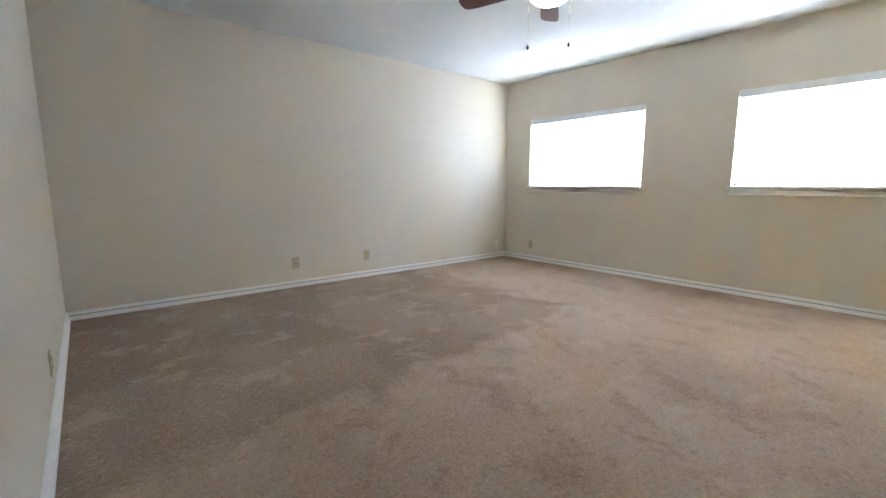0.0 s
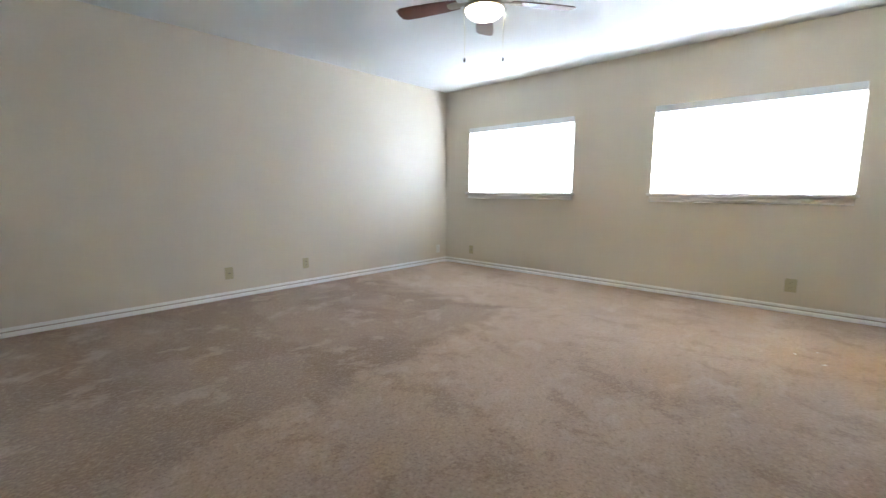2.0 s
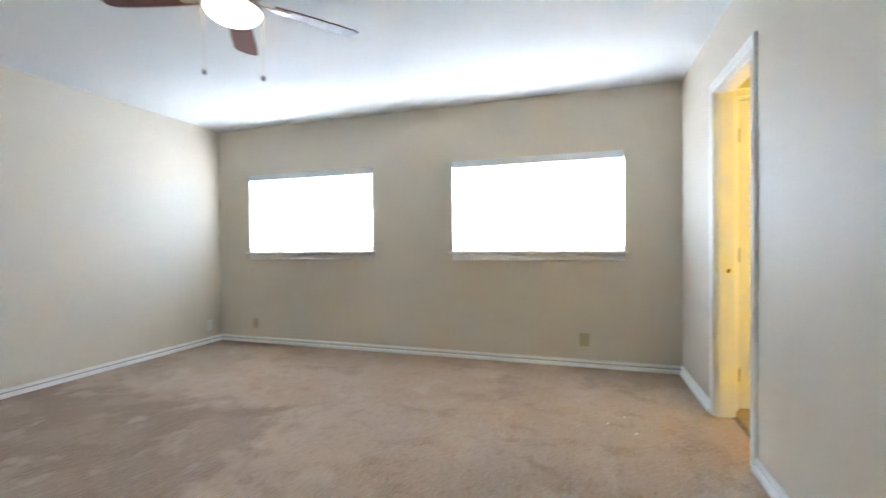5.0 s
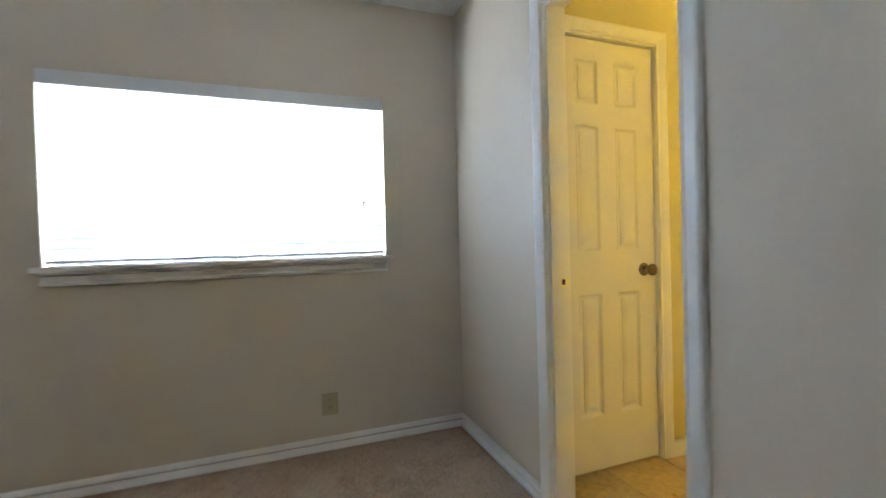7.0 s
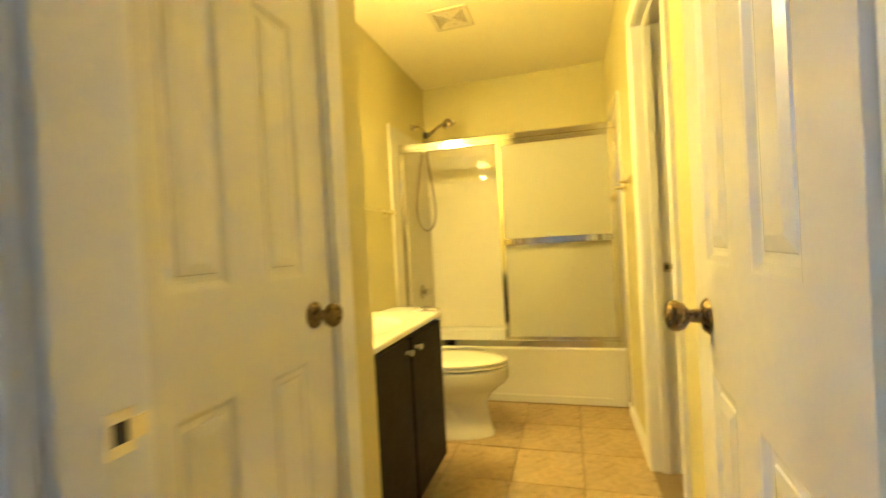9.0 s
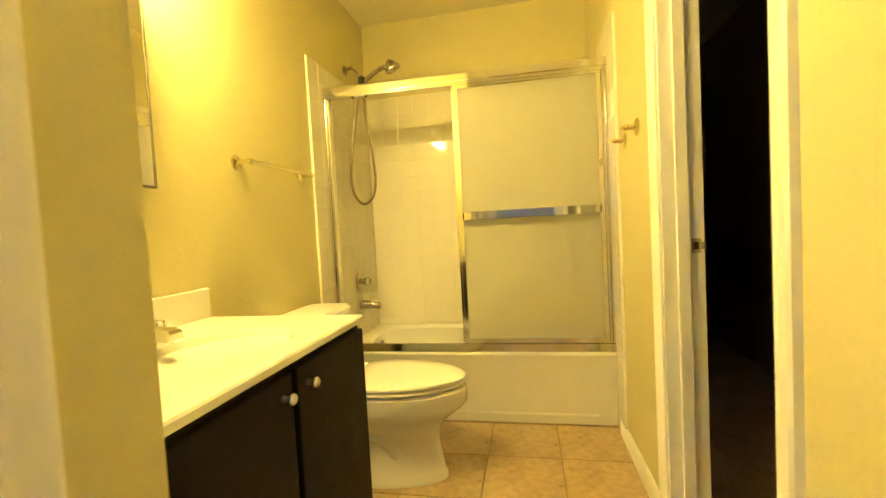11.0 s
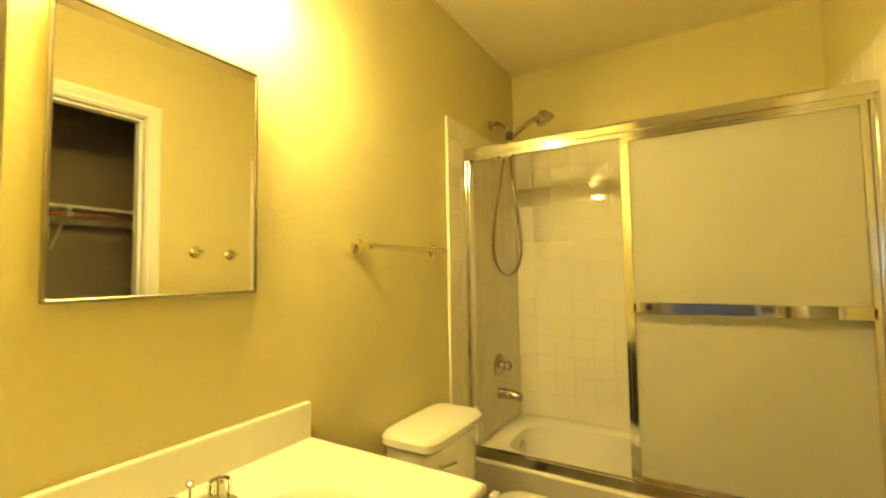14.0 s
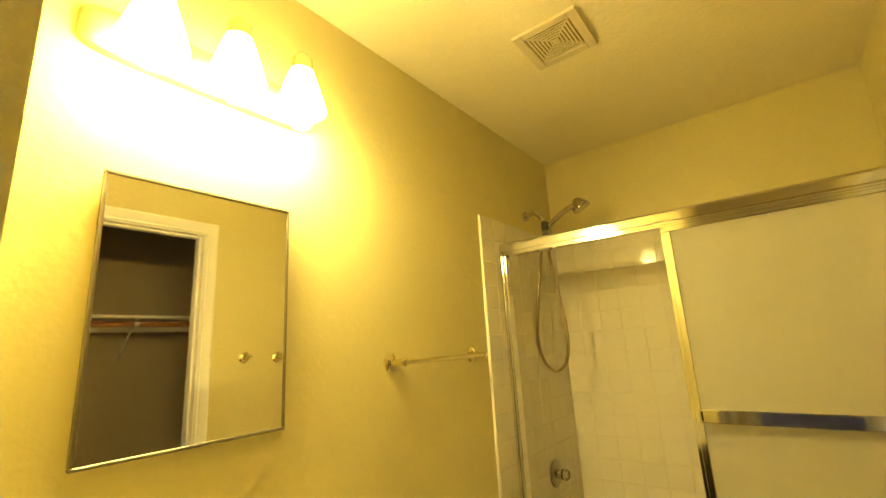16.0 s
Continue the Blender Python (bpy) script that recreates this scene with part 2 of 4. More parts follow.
# ---- building helpers ----
def mesh_object(name, bm, mat, smooth=False):
    bmesh.ops.recalc_face_normals(bm, faces=bm.faces[:])
    if smooth:
        for f in bm.faces:
            f.smooth = True
        for e in bm.edges:
            if len(e.link_faces) == 2 and e.calc_face_angle(0) > radians(38):
                e.smooth = False
    me = bpy.data.meshes.new(name)
    bm.to_mesh(me)
    bm.free()
    me.materials.append(mat)
    return new(name, me)


def part(name, bm, mat, parent=None, label="", smooth=False):
    ob = mesh_object(name, bm, mat, smooth)
    if parent:
        ob.parent = parent
    return tagged(ob, label)


def thing(name, x, y, z, rz=0.0, label="", category="", group=""):
    ob = new(name)
    ob.empty_display_size = 0.1
    ob.matrix_world = pose(x, y, z, 0, 0, rz)
    return tagged(ob, label, category, group)


def add_box(bm, x0, x1, y0, y1, z0, z1, bevel=0.0, seg=2):
    got = bmesh.ops.create_cube(bm, size=1.0)["verts"]
    for v in got:
        v.co = Vector(((x0 + x1) / 2 + v.co.x * (x1 - x0), (y0 + y1) / 2 + v.co.y * (y1 - y0), (z0 + z1) / 2 + v.co.z * (z1 - z0)))
    if bevel:
        edges = {e for v in got for e in v.link_edges}
        bmesh.ops.bevel(bm, geom=list(edges), offset=bevel, segments=seg, affect="EDGES", profile=0.6)
    return bm


def block(x0, x1, y0, y1, z0, z1, bevel=0.0, seg=2):
    return add_box(bmesh.new(), x0, x1, y0, y1, z0, z1, bevel, seg)


def loft(rings, cap_start=True, cap_end=True, bm=None):
    """Skins rings of equally many points."""
    bm = bm or bmesh.new()
    rows = [[bm.verts.new(p) for p in ring] for ring in rings]
    n = len(rows[0])
    for a, b in zip(rows, rows[1:]):
        for i in range(n):
            bm.faces.new((a[i], a[(i + 1) % n], b[(i + 1) % n], b[i]))
    if cap_start:
        bm.faces.new(rows[0][::-1])
    if cap_end:
        bm.faces.new(rows[-1])
    return bm


def ring(cx, cy, rx, ry, z, n=32, power=2.0):
    """A flat ring: an ellipse, or a rounded rectangle at a higher power."""
    out = []
    for i in range(n):
        a = 2 * math.pi * i / n
        c, s = math.cos(a), math.sin(a)
        out.append((cx + rx * math.copysign(abs(c) ** (2 / power), c), cy + ry * math.copysign(abs(s) ** (2 / power), s), z))
    return out


def lathe(profile, n=32, axis="z", at=(0, 0, 0), bm=None):
    """A turned shape: profile of (radius, height) along an axis."""
    rings = []
    for r, h in profile:
        row = []
        for i in range(n):
            a = 2 * math.pi * i / n
            u, v = max(r, 0.0004) * math.cos(a), max(r, 0.0004) * math.sin(a)
            p = {"z": (u, v, h), "y": (u, h, v), "x": (h, u, v)}[axis]
            row.append((at[0] + p[0], at[1] + p[1], at[2] + p[2]))
        rings.append(row)
    return loft(rings, bm=bm)


def tube(points, r, n=10, bm=None, steps=8):
    """A round bar along a smooth line through the points."""
    pts = [Vector(p) for p in points]
    line = []
    for i in range(len(pts) - 1):
        p0, p1, p2, p3 = pts[max(i - 1, 0)], pts[i], pts[i + 1], pts[min(i + 2, len(pts) - 1)]
        for k in range(steps):
            t = k / steps
            line.append(0.5 * ((2 * p1) + (p2 - p0) * t + (2 * p0 - 5 * p1 + 4 * p2 - p3) * t * t + (3 * p1 - p0 - 3 * p2 + p3) * t ** 3))
    line.append(pts[-1])
    rings, up = [], None
    for i, p in enumerate(line):
        d = (line[min(i + 1, len(line) - 1)] - line[max(i - 1, 0)]).normalized()
        if up is None:
            up = d.orthogonal().normalized()
        up = (up - d * up.dot(d)).normalized()
        side = d.cross(up)
        rings.append([p + r * (math.cos(2 * math.pi * k / n) * up + math.sin(2 * math.pi * k / n) * side) for k in range(n)])
    return loft(rings, bm=bm)


def wall(name, axis, a0, a1, u0, u1, z0, z1, holes=(), mat=None):
    """A wall slab between two planes across an axis, with rectangular openings (u0, u1, z0, z1) through it."""
    us = sorted({u0, u1, *(h for o in holes for h in o[:2])})
    zs = sorted({z0, z1, *(h for o in holes for h in o[2:])})
    bm = bmesh.new()

    def at(a, u, z):
        return (a, u, z) if axis == "x" else (u, a, z)

    def solid(i, k):
        if not (0 <= i < len(us) - 1 and 0 <= k < len(zs) - 1):
            return False
        u, z = (us[i] + us[i + 1]) / 2, (zs[k] + zs[k + 1]) / 2
        return not any(o[0] < u < o[1] and o[2] < z < o[3] for o in holes)

    def quad(*p):
        bm.faces.new([bm.verts.new(q) for q in p])

    for i in range(len(us) - 1):
        for k in range(len(zs) - 1):
            if not solid(i, k):
                continue
            p, q, r, s = us[i], us[i + 1], zs[k], zs[k + 1]
            for a in (a0, a1):
                quad(at(a, p, r), at(a, q, r), at(a, q, s), at(a, p, s))
            for (di, dk), (e, f) in (((-1, 0), ((p, r), (p, s))), ((1, 0), ((q, r), (q, s))), ((0, -1), ((p, r), (q, r))), ((0, 1), ((p, s), (q, s)))):
                if not solid(i + di, k + dk):
                    quad(at(a0, *e), at(a1, *e), at(a1, *f), at(a0, *f))
    bmesh.ops.remove_doubles(bm, verts=bm.verts[:], dist=1e-5)
    return tagged(part(name, bm, mat or WALL), kind="structure")


CASING = ((0, 0), (0, 0.008), (0.006, 0.012), (0.014, 0.009), (0.022, 0.012), (0.040, 0.016), (0.052, 0.018), (0.061, 0.014), (0.064, 0))
SHOE = ((0.0, 0.0), (0.026, 0.0), (0.026, 0.014), (0.022, 0.026), (0.012, 0.034), (0.0, 0.036))
SHADE_LINE = ((0.0, 0.034), (0.003, 0.034), (0.003, 0.053), (0.0, 0.053))
BOARD = ((0.0, 0.0), (0.014, 0.0), (0.014, 0.050), (0.012, 0.060), (0.006, 0.068), (0.0, 0.070))
CAP = ((0.0, 0.050), (0.016, 0.048), (0.018, 0.056), (0.016, 0.066), (0.008, 0.074), (0.0, 0.076))


def door_casing(name, axis, face, out, u0, u1, top, parent=None, z0=0.0, label=""):
    """Mitred moulding round a doorway on one face of a wall; out is the side it stands proud of."""
    bm = bmesh.new()
    rows = []
    for u, z, du, dz in ((u0, z0, -1, 0), (u0, top, -1, 1), (u1, top, 1, 1), (u1, z0, 1, 0)):
        row = []
        for w, h in CASING:
            a, b, c = face + out * h, u + du * w, z + dz * w
            row.append(bm.verts.new((a, b, c) if axis == "x" else (b, a, c)))
        rows.append(row)
    for r, s in zip(rows, rows[1:]):
        for i in range(len(CASING) - 1):
            bm.faces.new((r[i], r[i + 1], s[i + 1], s[i]))
    bm.faces.new(rows[0])
    bm.faces.new(rows[-1])
    return tagged(part(name, bm, TRIM, parent, label), kind="structure")


def baseboard(name, p, q, inward, tall=1.0):
    """A moulded skirting from p to q on the floor; inward is the way the moulding faces."""
    p, q, n = Vector((*p, 0)), Vector((*q, 0)), Vector((*inward, 0))
    if tall != 1.0:
        return tagged(part(name, loft([[e + n * (d + 0.0005) + Vector((0, 0, h * tall)) for d, h in BOARD] for e in (p, q)]), TRIM), kind="structure")
    rings = [[[e + n * (d + 0.0005) + Vector((0, 0, h * 0.87)) for d, h in form] for e in (p, q)] for form in (SHOE, CAP)]
    base = tagged(part(name, loft(rings[0]), TRIM), kind="structure")
    part("cap_strip", loft(rings[1]), TRIM, base)
    # thin dark strip that paints in the shadow line under the cap
    shade_line = [[e + n * (d + 0.0005) + Vector((0, 0, h * 0.87)) for d, h in SHADE_LINE] for e in (p, q)]
    part("shade_strip", loft(shade_line), TAUPE, base, "taupe strip painting the shade between the white mouldings")
    return base


# ---- structure ----
EX0, EX1 = 4.845, 4.95            # wall between bedroom and bathroom
DY0, DY1, DTOP = -1.542, -0.92, 2.03   # doorway in it
SOUTH = -4.942
LIN_Y = -0.775                   # face of the linen closet wall
LIN0, LIN1 = 5.02, 5.575         # linen door
ALC = 5.775                      # corner of the vanity alcove
BN, BS, BE = -0.20, -1.670, 8.16  # bathroom walls
CL0, CL1 = 6.12, 6.745           # closet doorway
CLB = -2.75                      # back of the closet

wall("wall_north", "y", 0.0, 0.16, -0.12, 4.95, 0, H, [(a, b, WIN_Z0, WIN_Z1) for a, b in WINDOWS])
wall("wall_west", "x", -0.12, 0.0, SOUTH, 0.0, 0, H)
wall("wall_south", "y", SOUTH - 0.12, SOUTH, -0.12, 4.95, 0, H)
wall("wall_east", "x", EX0, EX1, SOUTH, 0.0, 0, H, [(DY0 - 0.02, DY1 + 0.02, 0, DTOP + 0.02)])
wall("bathroom_wall_linen", "y", LIN_Y, LIN_Y + 0.12, EX1, ALC, 0, H, [(LIN0 - 0.02, LIN1 + 0.02, 0, DTOP + 0.01)], BATH_WALL)
wall("bathroom_wall_alcove", "x", ALC - 0.12, ALC, LIN_Y + 0.12, BN, 0, H, (), BATH_WALL)
bath_north = wall("bathroom_wall_north", "y", BN, BN + 0.12, EX1, BE + 0.12, 0, H, (), BATH_WALL)
bath_east = wall("bathroom_wall_east", "x", BE, BE + 0.12, BS - 0.12, BN, 0, H, (), BATH_WALL)
bath_south = wall("bathroom_wall_south", "y", BS - 0.12, BS, EX1, BE, 0, H, [(CL0 - 0.02, CL1 + 0.02, 0, DTOP + 0.02)], BATH_WALL)
# closet drawn out east, beyond sight, to keep its doorway dark
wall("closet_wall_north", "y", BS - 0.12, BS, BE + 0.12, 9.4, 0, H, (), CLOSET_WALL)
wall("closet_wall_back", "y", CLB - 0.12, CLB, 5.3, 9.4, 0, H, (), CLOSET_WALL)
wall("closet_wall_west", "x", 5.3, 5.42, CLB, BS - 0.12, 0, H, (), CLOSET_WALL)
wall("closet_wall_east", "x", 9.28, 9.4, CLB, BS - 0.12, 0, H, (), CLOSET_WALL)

tagged(part("floor", block(-0.12, EX0 + 0.11, SOUTH - 0.12, 0.16, -0.2, 0.0), CARPET), "mottled brown cut-pile carpet with brushed darker patches", "carpet", kind="structure")
bath_floor = tagged(part("bathroom_floor", block(EX1 - 0.01, BE + 0.12, BS - 0.10, BN + 0.1, -0.2, -0.004), FLOOR_GROUT), kind="structure")
tagged(part("closet_floor", block(5.3, 9.4, CLB - 0.12, BS - 0.10, -0.2, 0.0), CARPET), kind="structure")
tagged(part("ceiling", block(-0.12, EX0 + 0.06, SOUTH - 0.12, 0.16, H, H + 0.15), CEIL), kind="structure")
tagged(part("bathroom_ceiling", block(EX0 + 0.06, BE + 0.12, BS - 0.06, 0.16, H, H + 0.15), BATH_CEIL), kind="structure")
tagged(part("closet_ceiling", block(EX0 + 0.06, 9.4, CLB - 0.12, BS - 0.06, H, H + 0.15), CEIL), kind="structure")
tagged(part("threshold", block(EX0 + 0.095, EX0 + 0.125, DY0, DY1, -0.001, 0.006, 0.002), BRONZE), "thin metal strip between carpet and tile", kind="structure")

baseboard("baseboard", (0, SOUTH), (0, 0), (1, 0))
baseboard("baseboard", (0, 0), (EX0, 0), (0, -1))
baseboard("baseboard", (0, SOUTH), (EX0, SOUTH), (0, 1))
baseboard("baseboard", (EX0, SOUTH), (EX0, DY0 - 0.064), (-1, 0))
baseboard("baseboard", (EX0, DY1 + 0.064), (EX0, 0), (-1, 0))
baseboard("baseboard", (LIN1 + 0.064, LIN_Y), (ALC + 0.013, LIN_Y), (0, -1), 1.15)
baseboard("baseboard", (CL1 + 0.064, BS), (7.44, BS), (0, 1), 1.15)
baseboard("baseboard", (EX1, BS), (CL0 - 0.064, BS), (0, 1), 1.15)
baseboard("baseboard", (6.56, BN), (7.35, BN), (0, -1), 1.15)

# doorway linings, stops and mouldings
def jamb(name, axis, a0, a1, u0, u1, top, stop):
    """Lining of a doorway with a stop bead, through a wall between the planes a0 and a1."""
    bm = bmesh.new()
    for b in ((a0, a1, u0 - 0.019, u0, 0, top + 0.018), (a0, a1, u1, u1 + 0.019, 0, top + 0.018), (a0, a1, u0, u1, top, top + 0.018),
              (stop, stop + 0.035, u0, u0 + 0.011, 0, top), (stop, stop + 0.035, u1 - 0.011, u1, 0, top), (stop, stop + 0.035, u0 + 0.011, u1 - 0.011, top - 0.011, top)):
        add_box(bm, *(b if axis == "x" else (b[2], b[3], b[0], b[1], b[4], b[5])), 0.0012, 1)
    return tagged(part(name, bm, TRIM), kind="structure")


jamb("door_jamb", "x", EX0, EX1, DY0, DY1, DTOP, EX0 + 0.012)
jamb("door_jamb", "y", LIN_Y, LIN_Y + 0.12, LIN0 - 0.003, LIN1 + 0.003, DTOP - 0.012, LIN_Y + 0.056)
jamb("door_jamb", "y", BS - 0.12, BS, CL0, CL1, DTOP, BS - 0.075)
door_casing("trim", "x", EX0, -1, DY0 - 0.005, DY1 + 0.005, DTOP + 0.005)
door_casing("trim", "x", EX1, 1, DY0 - 0.005, DY1 + 0.005, DTOP + 0.005)
door_casing("trim", "y", LIN_Y, -1, LIN0 - 0.006, LIN1 + 0.006, DTOP - 0.006)
door_casing("trim", "y", BS, 1, CL0 - 0.005, CL1 + 0.005, DTOP + 0.005)


# ---- windows and blinds ----
def window(name, x0, x1):
    w = tagged(thing(name, x0, 0, WIN_Z0), "white-framed bedroom window behind a lowered blind", "window", kind="structure")
    wide, tall = x1 - x0, WIN_Z1 - WIN_Z0
    bm = bmesh.new()
    for b in ((0, wide, 0.10, 0.15, 0, 0.04), (0, wide, 0.10, 0.15, tall - 0.04, tall), (0, 0.04, 0.10, 0.15, 0.04, tall - 0.04),
              (wide - 0.04, wide, 0.10, 0.15, 0.04, tall - 0.04), (wide / 2 - 0.02, wide / 2 + 0.02, 0.10, 0.15, 0.04, tall - 0.04)):
        add_box(bm, *b, 0.003, 1)
    part("window_frame", bm, VINYL, w)
    for k in (0, 1):
        pane = part("pane", block(0.04 + k * (wide / 2 - 0.02), wide / 2 - 0.02 + k * (wide / 2 - 0.02), 0.123, 0.127, 0.04, tall - 0.04), PANE, w)
        pane.visible_shadow = False
    bm = add_box(bmesh.new(), -0.026, wide + 0.026, -0.050, 0.10, -0.024, 0.0, 0.007, 3)
    part("window_sill", bm, TRIM, w)
    prof = ((0.0, -0.086), (0.018, -0.086), (0.022, -0.080), (0.020, -0.070), (0.010, -0.066), (0.012, -0.044), (0.008, -0.039), (0.022, -0.034), (0.024, -0.024), (0.0, -0.024))
    part("apron", loft([[(x, -d, z) for d, z in prof] for x in (-0.004, wide + 0.004)]), TRIM, w)
    return w


def blind(x0, x1):
    b = thing("window_blind", x0, 0, WIN_Z0, 0, "white two-inch slat blind lowered and nearly closed, daylight behind", "blind", "bedroom window blinds")
    wide, tall = x1 - x0, WIN_Z1 - WIN_Z0
    bm = block(0.004, wide - 0.004, -0.010, 0.002, tall - 0.068, tall - 0.002, 0.003)
    part("valance", bm, VINYL, b)
    part("headrail", block(0.008, wide - 0.008, 0.006, 0.055, tall - 0.045, tall - 0.003, 0.002), VINYL, b)
    n = 18
    step = (tall - 0.085) / n
    prof = [(-0.025, 0), (-0.012, 0.0022), (0, 0.003), (0.012, 0.0022), (0.025, 0), (0.012, 0.0002), (0, 0.001), (-0.012, 0.0002)]
    ca, sa = math.cos(radians(-65.5)), math.sin(radians(-65.5))
    bm = loft([[(x, 0.024 + d * ca - h * sa, d * sa + h * ca) for d, h in prof] for x in (0.010, wide - 0.010)])
    first = part("slat", bm, SLAT, b, smooth=True)
    first.location = (0, 0, 0.042 + 0.5 * step)
    for i in range(1, n):
        s = new("slat", first.data)
        s.parent, s.location = b, (random.uniform(-0.002, 0.002), 0, 0.042 + (i + 0.5) * step)
        s.rotation_euler = (radians(random.uniform(-2, 2)), 0, 0)
    part("bottom_rail", block(0.010, wide - 0.010, 0.008, 0.052, 0.012, 0.028, 0.004), VINYL, b)
    for x in (0.14, wide / 2, wide - 0.14):
        part("ladder_cord", tube([(x, 0.010, 0.02), (x, 0.010, tall - 0.05)], 0.0011, 6, steps=1), VINYL, b)
        part("hold_down_clip", block(x - 0.014, x + 0.014, -0.002, 0.012, 0.006, 0.024, 0.003), PLATE_WHITE, b)
    part("lift_cord", tube([(wide - 0.12, -0.006, tall - 0.06), (wide - 0.122, -0.010, 0.42), (wide - 0.12, -0.006, 0.30)], 0.0011, 6), VINYL, b)
    part("cord_tassel", lathe([(0.001, 0.31), (0.004, 0.305), (0.007, 0.275), (0.005, 0.27)], 12, at=(wide - 0.12, -0.009, 0)), NICKEL, b, "small grey cord tassel")
    return b


for i, (x0, x1) in enumerate(WINDOWS):
    window("window_1" if i == 0 else "window_2", x0, x1)
    blind(x0, x1)


# ---- outlets ----
def outlet(x, y, z, rz, mat, label, sockets=True, wide=0.072, tall=0.116):
    """A wall plate facing local -y."""
    o = thing("wall_outlet", x, y, z, rz, label, "outlet", "bedroom wall plates")
    part("cover_plate", block(-wide / 2, wide / 2, -0.006, 0.0, -tall / 2, tall / 2, 0.003), mat, o)
    if sockets:
        for s in (-0.021, 0.021):
            face = part("socket", lathe([(0.0165, -0.006), (0.0165, -0.0085), (0.015, -0.009)], 20, "y", (0, 0, s)), mat, o, smooth=True)
            for dx in (-0.006, 0.006):
                part("slot", block(dx - 0.0012, dx + 0.0012, -0.0098, -0.0085, s - 0.003, s + 0.006), SLOT, face)
    else:
        part("jack", lathe([(0.007, -0.006), (0.007, -0.010), (0.004, -0.012)], 16, "y"), NICKEL, o, smooth=True)
    return o


outlet(0, -3.147, 0.246, 90, ALMOND, "almond plastic cable plate on the beige wall", False, 0.078, 0.118)
outlet(0, -2.327, 0.246, 90, ALMOND, "almond plastic duplex outlet on the beige wall")
outlet(0, -0.178, 0.20, 90, PLATE_WHITE, "white plastic duplex outlet near the room corner")
outlet(0.49, 0, 0.215, 0, ALMOND, "almond plastic plate under the small window", False)
outlet(4.068, 0, 0.24, 0, ALMOND, "almond plastic duplex outlet under the wide window", True, 0.085, 0.118)
outlet(1.674, SOUTH, 0.216, 180, ALMOND, "almond plastic outlet on the entry-side wall")


# ---- ceiling fan ----
fan = thing("ceiling_fan", 2.43, -2.31, H, 0, "ceiling fan with dark reddish wooden blades and lit glass bowl", "ceiling fan")
part("canopy", lathe([(0.075, 0), (0.078, -0.012), (0.070, -0.035), (0.045, -0.045)], 40), FAN_METAL, fan, smooth=True)
part("motor_housing", lathe([(0.045, -0.040), (0.10, -0.045), (0.118, -0.06), (0.120, -0.105), (0.105, -0.125), (0.06, -0.130)], 48), FAN_METAL, fan, smooth=True)
part("light_fitter", lathe([(0.06, -0.128), (0.075, -0.140), (0.125, -0.155), (0.136, -0.165), (0.136, -0.182), (0.128, -0.186)], 48), FAN_METAL, fan, smooth=True)
part("glass_bowl", lathe([(0.126, -0.180), (0.128, -0.190), (0.119, -0.208), (0.098, -0.226), (0.066, -0.239), (0.032, -0.246), (0.0, -0.248)], 48), BOWL, fan, "frosted white lit glass bowl", smooth=True)
for k in range(5):
    a = radians(55 + 72 * k)
    turn = Matrix.Rotation(a, 4, "Z") @ Matrix.Translation((0, 0, -0.118)) @ Matrix.Rotation(radians(11), 4, "X")
    outline = [(0.19, -0.048), (0.30, -0.060), (0.52, -0.070), (0.615, -0.068), (0.648, -0.050), (0.655, 0.0), (0.648, 0.050), (0.615, 0.068), (0.52, 0.070), (0.30, 0.060), (0.19, 0.048)]
    bm = loft([[(u, v, z) for u, v in outline] for z in (-0.003, 0.003)])
    bmesh.ops.transform(bm, matrix=turn, verts=bm.verts[:])
    blade = part("blade", bm, BLADE, fan)
    bm = loft([[(u, v, z) for u, v in ((0.09, -0.014), (0.17, -0.014), (0.20, -0.034), (0.26, -0.030), (0.27, 0.0), (0.26, 0.030), (0.20, 0.034), (0.17, 0.014), (0.09, 0.014))] for z in (-0.009, -0.003)])
    bmesh.ops.transform(bm, matrix=turn, verts=bm.verts[:])
    part("blade_iron", bm, FAN_METAL, blade)
for s, drop in ((-1, -0.487), (1, -0.487)):
    x, y = s * 0.131 * 0.79, s * 0.131 * 0.61
    chain = part("pull_chain", tube([(x * 1.12, y * 1.12, -0.17), (x, y, -0.30), (x, y, drop)], 0.0014, 6, steps=4), BRASS, fan)
    part("pull_knob", lathe([(0.001, drop + 0.002), (0.006, drop - 0.004), (0.0085, drop - 0.016), (0.005, drop - 0.026), (0.0, drop - 0.028)], 14, at=(x, y, 0)), RUBBER, chain, "small dark wooden pull knob", smooth=True)

for x, y, s, a in ((4.341, -1.342, 0.011, 20), (4.194, -1.233, 0.009, 70), (4.30, -1.10, 0.007, 130)):
    bm = loft([ring(0, 0, s, s * 0.5, z, 8) for z in (0, 0.004)])
    bmesh.ops.transform(bm, matrix=pose(x, y, 0.001, 0, 0, a), verts=bm.verts[:])
    tagged(part("carpet_scrap", bm, DEBRIS), "tiny scrap of paper lying on the carpet", "debris", "scraps on the carpet")


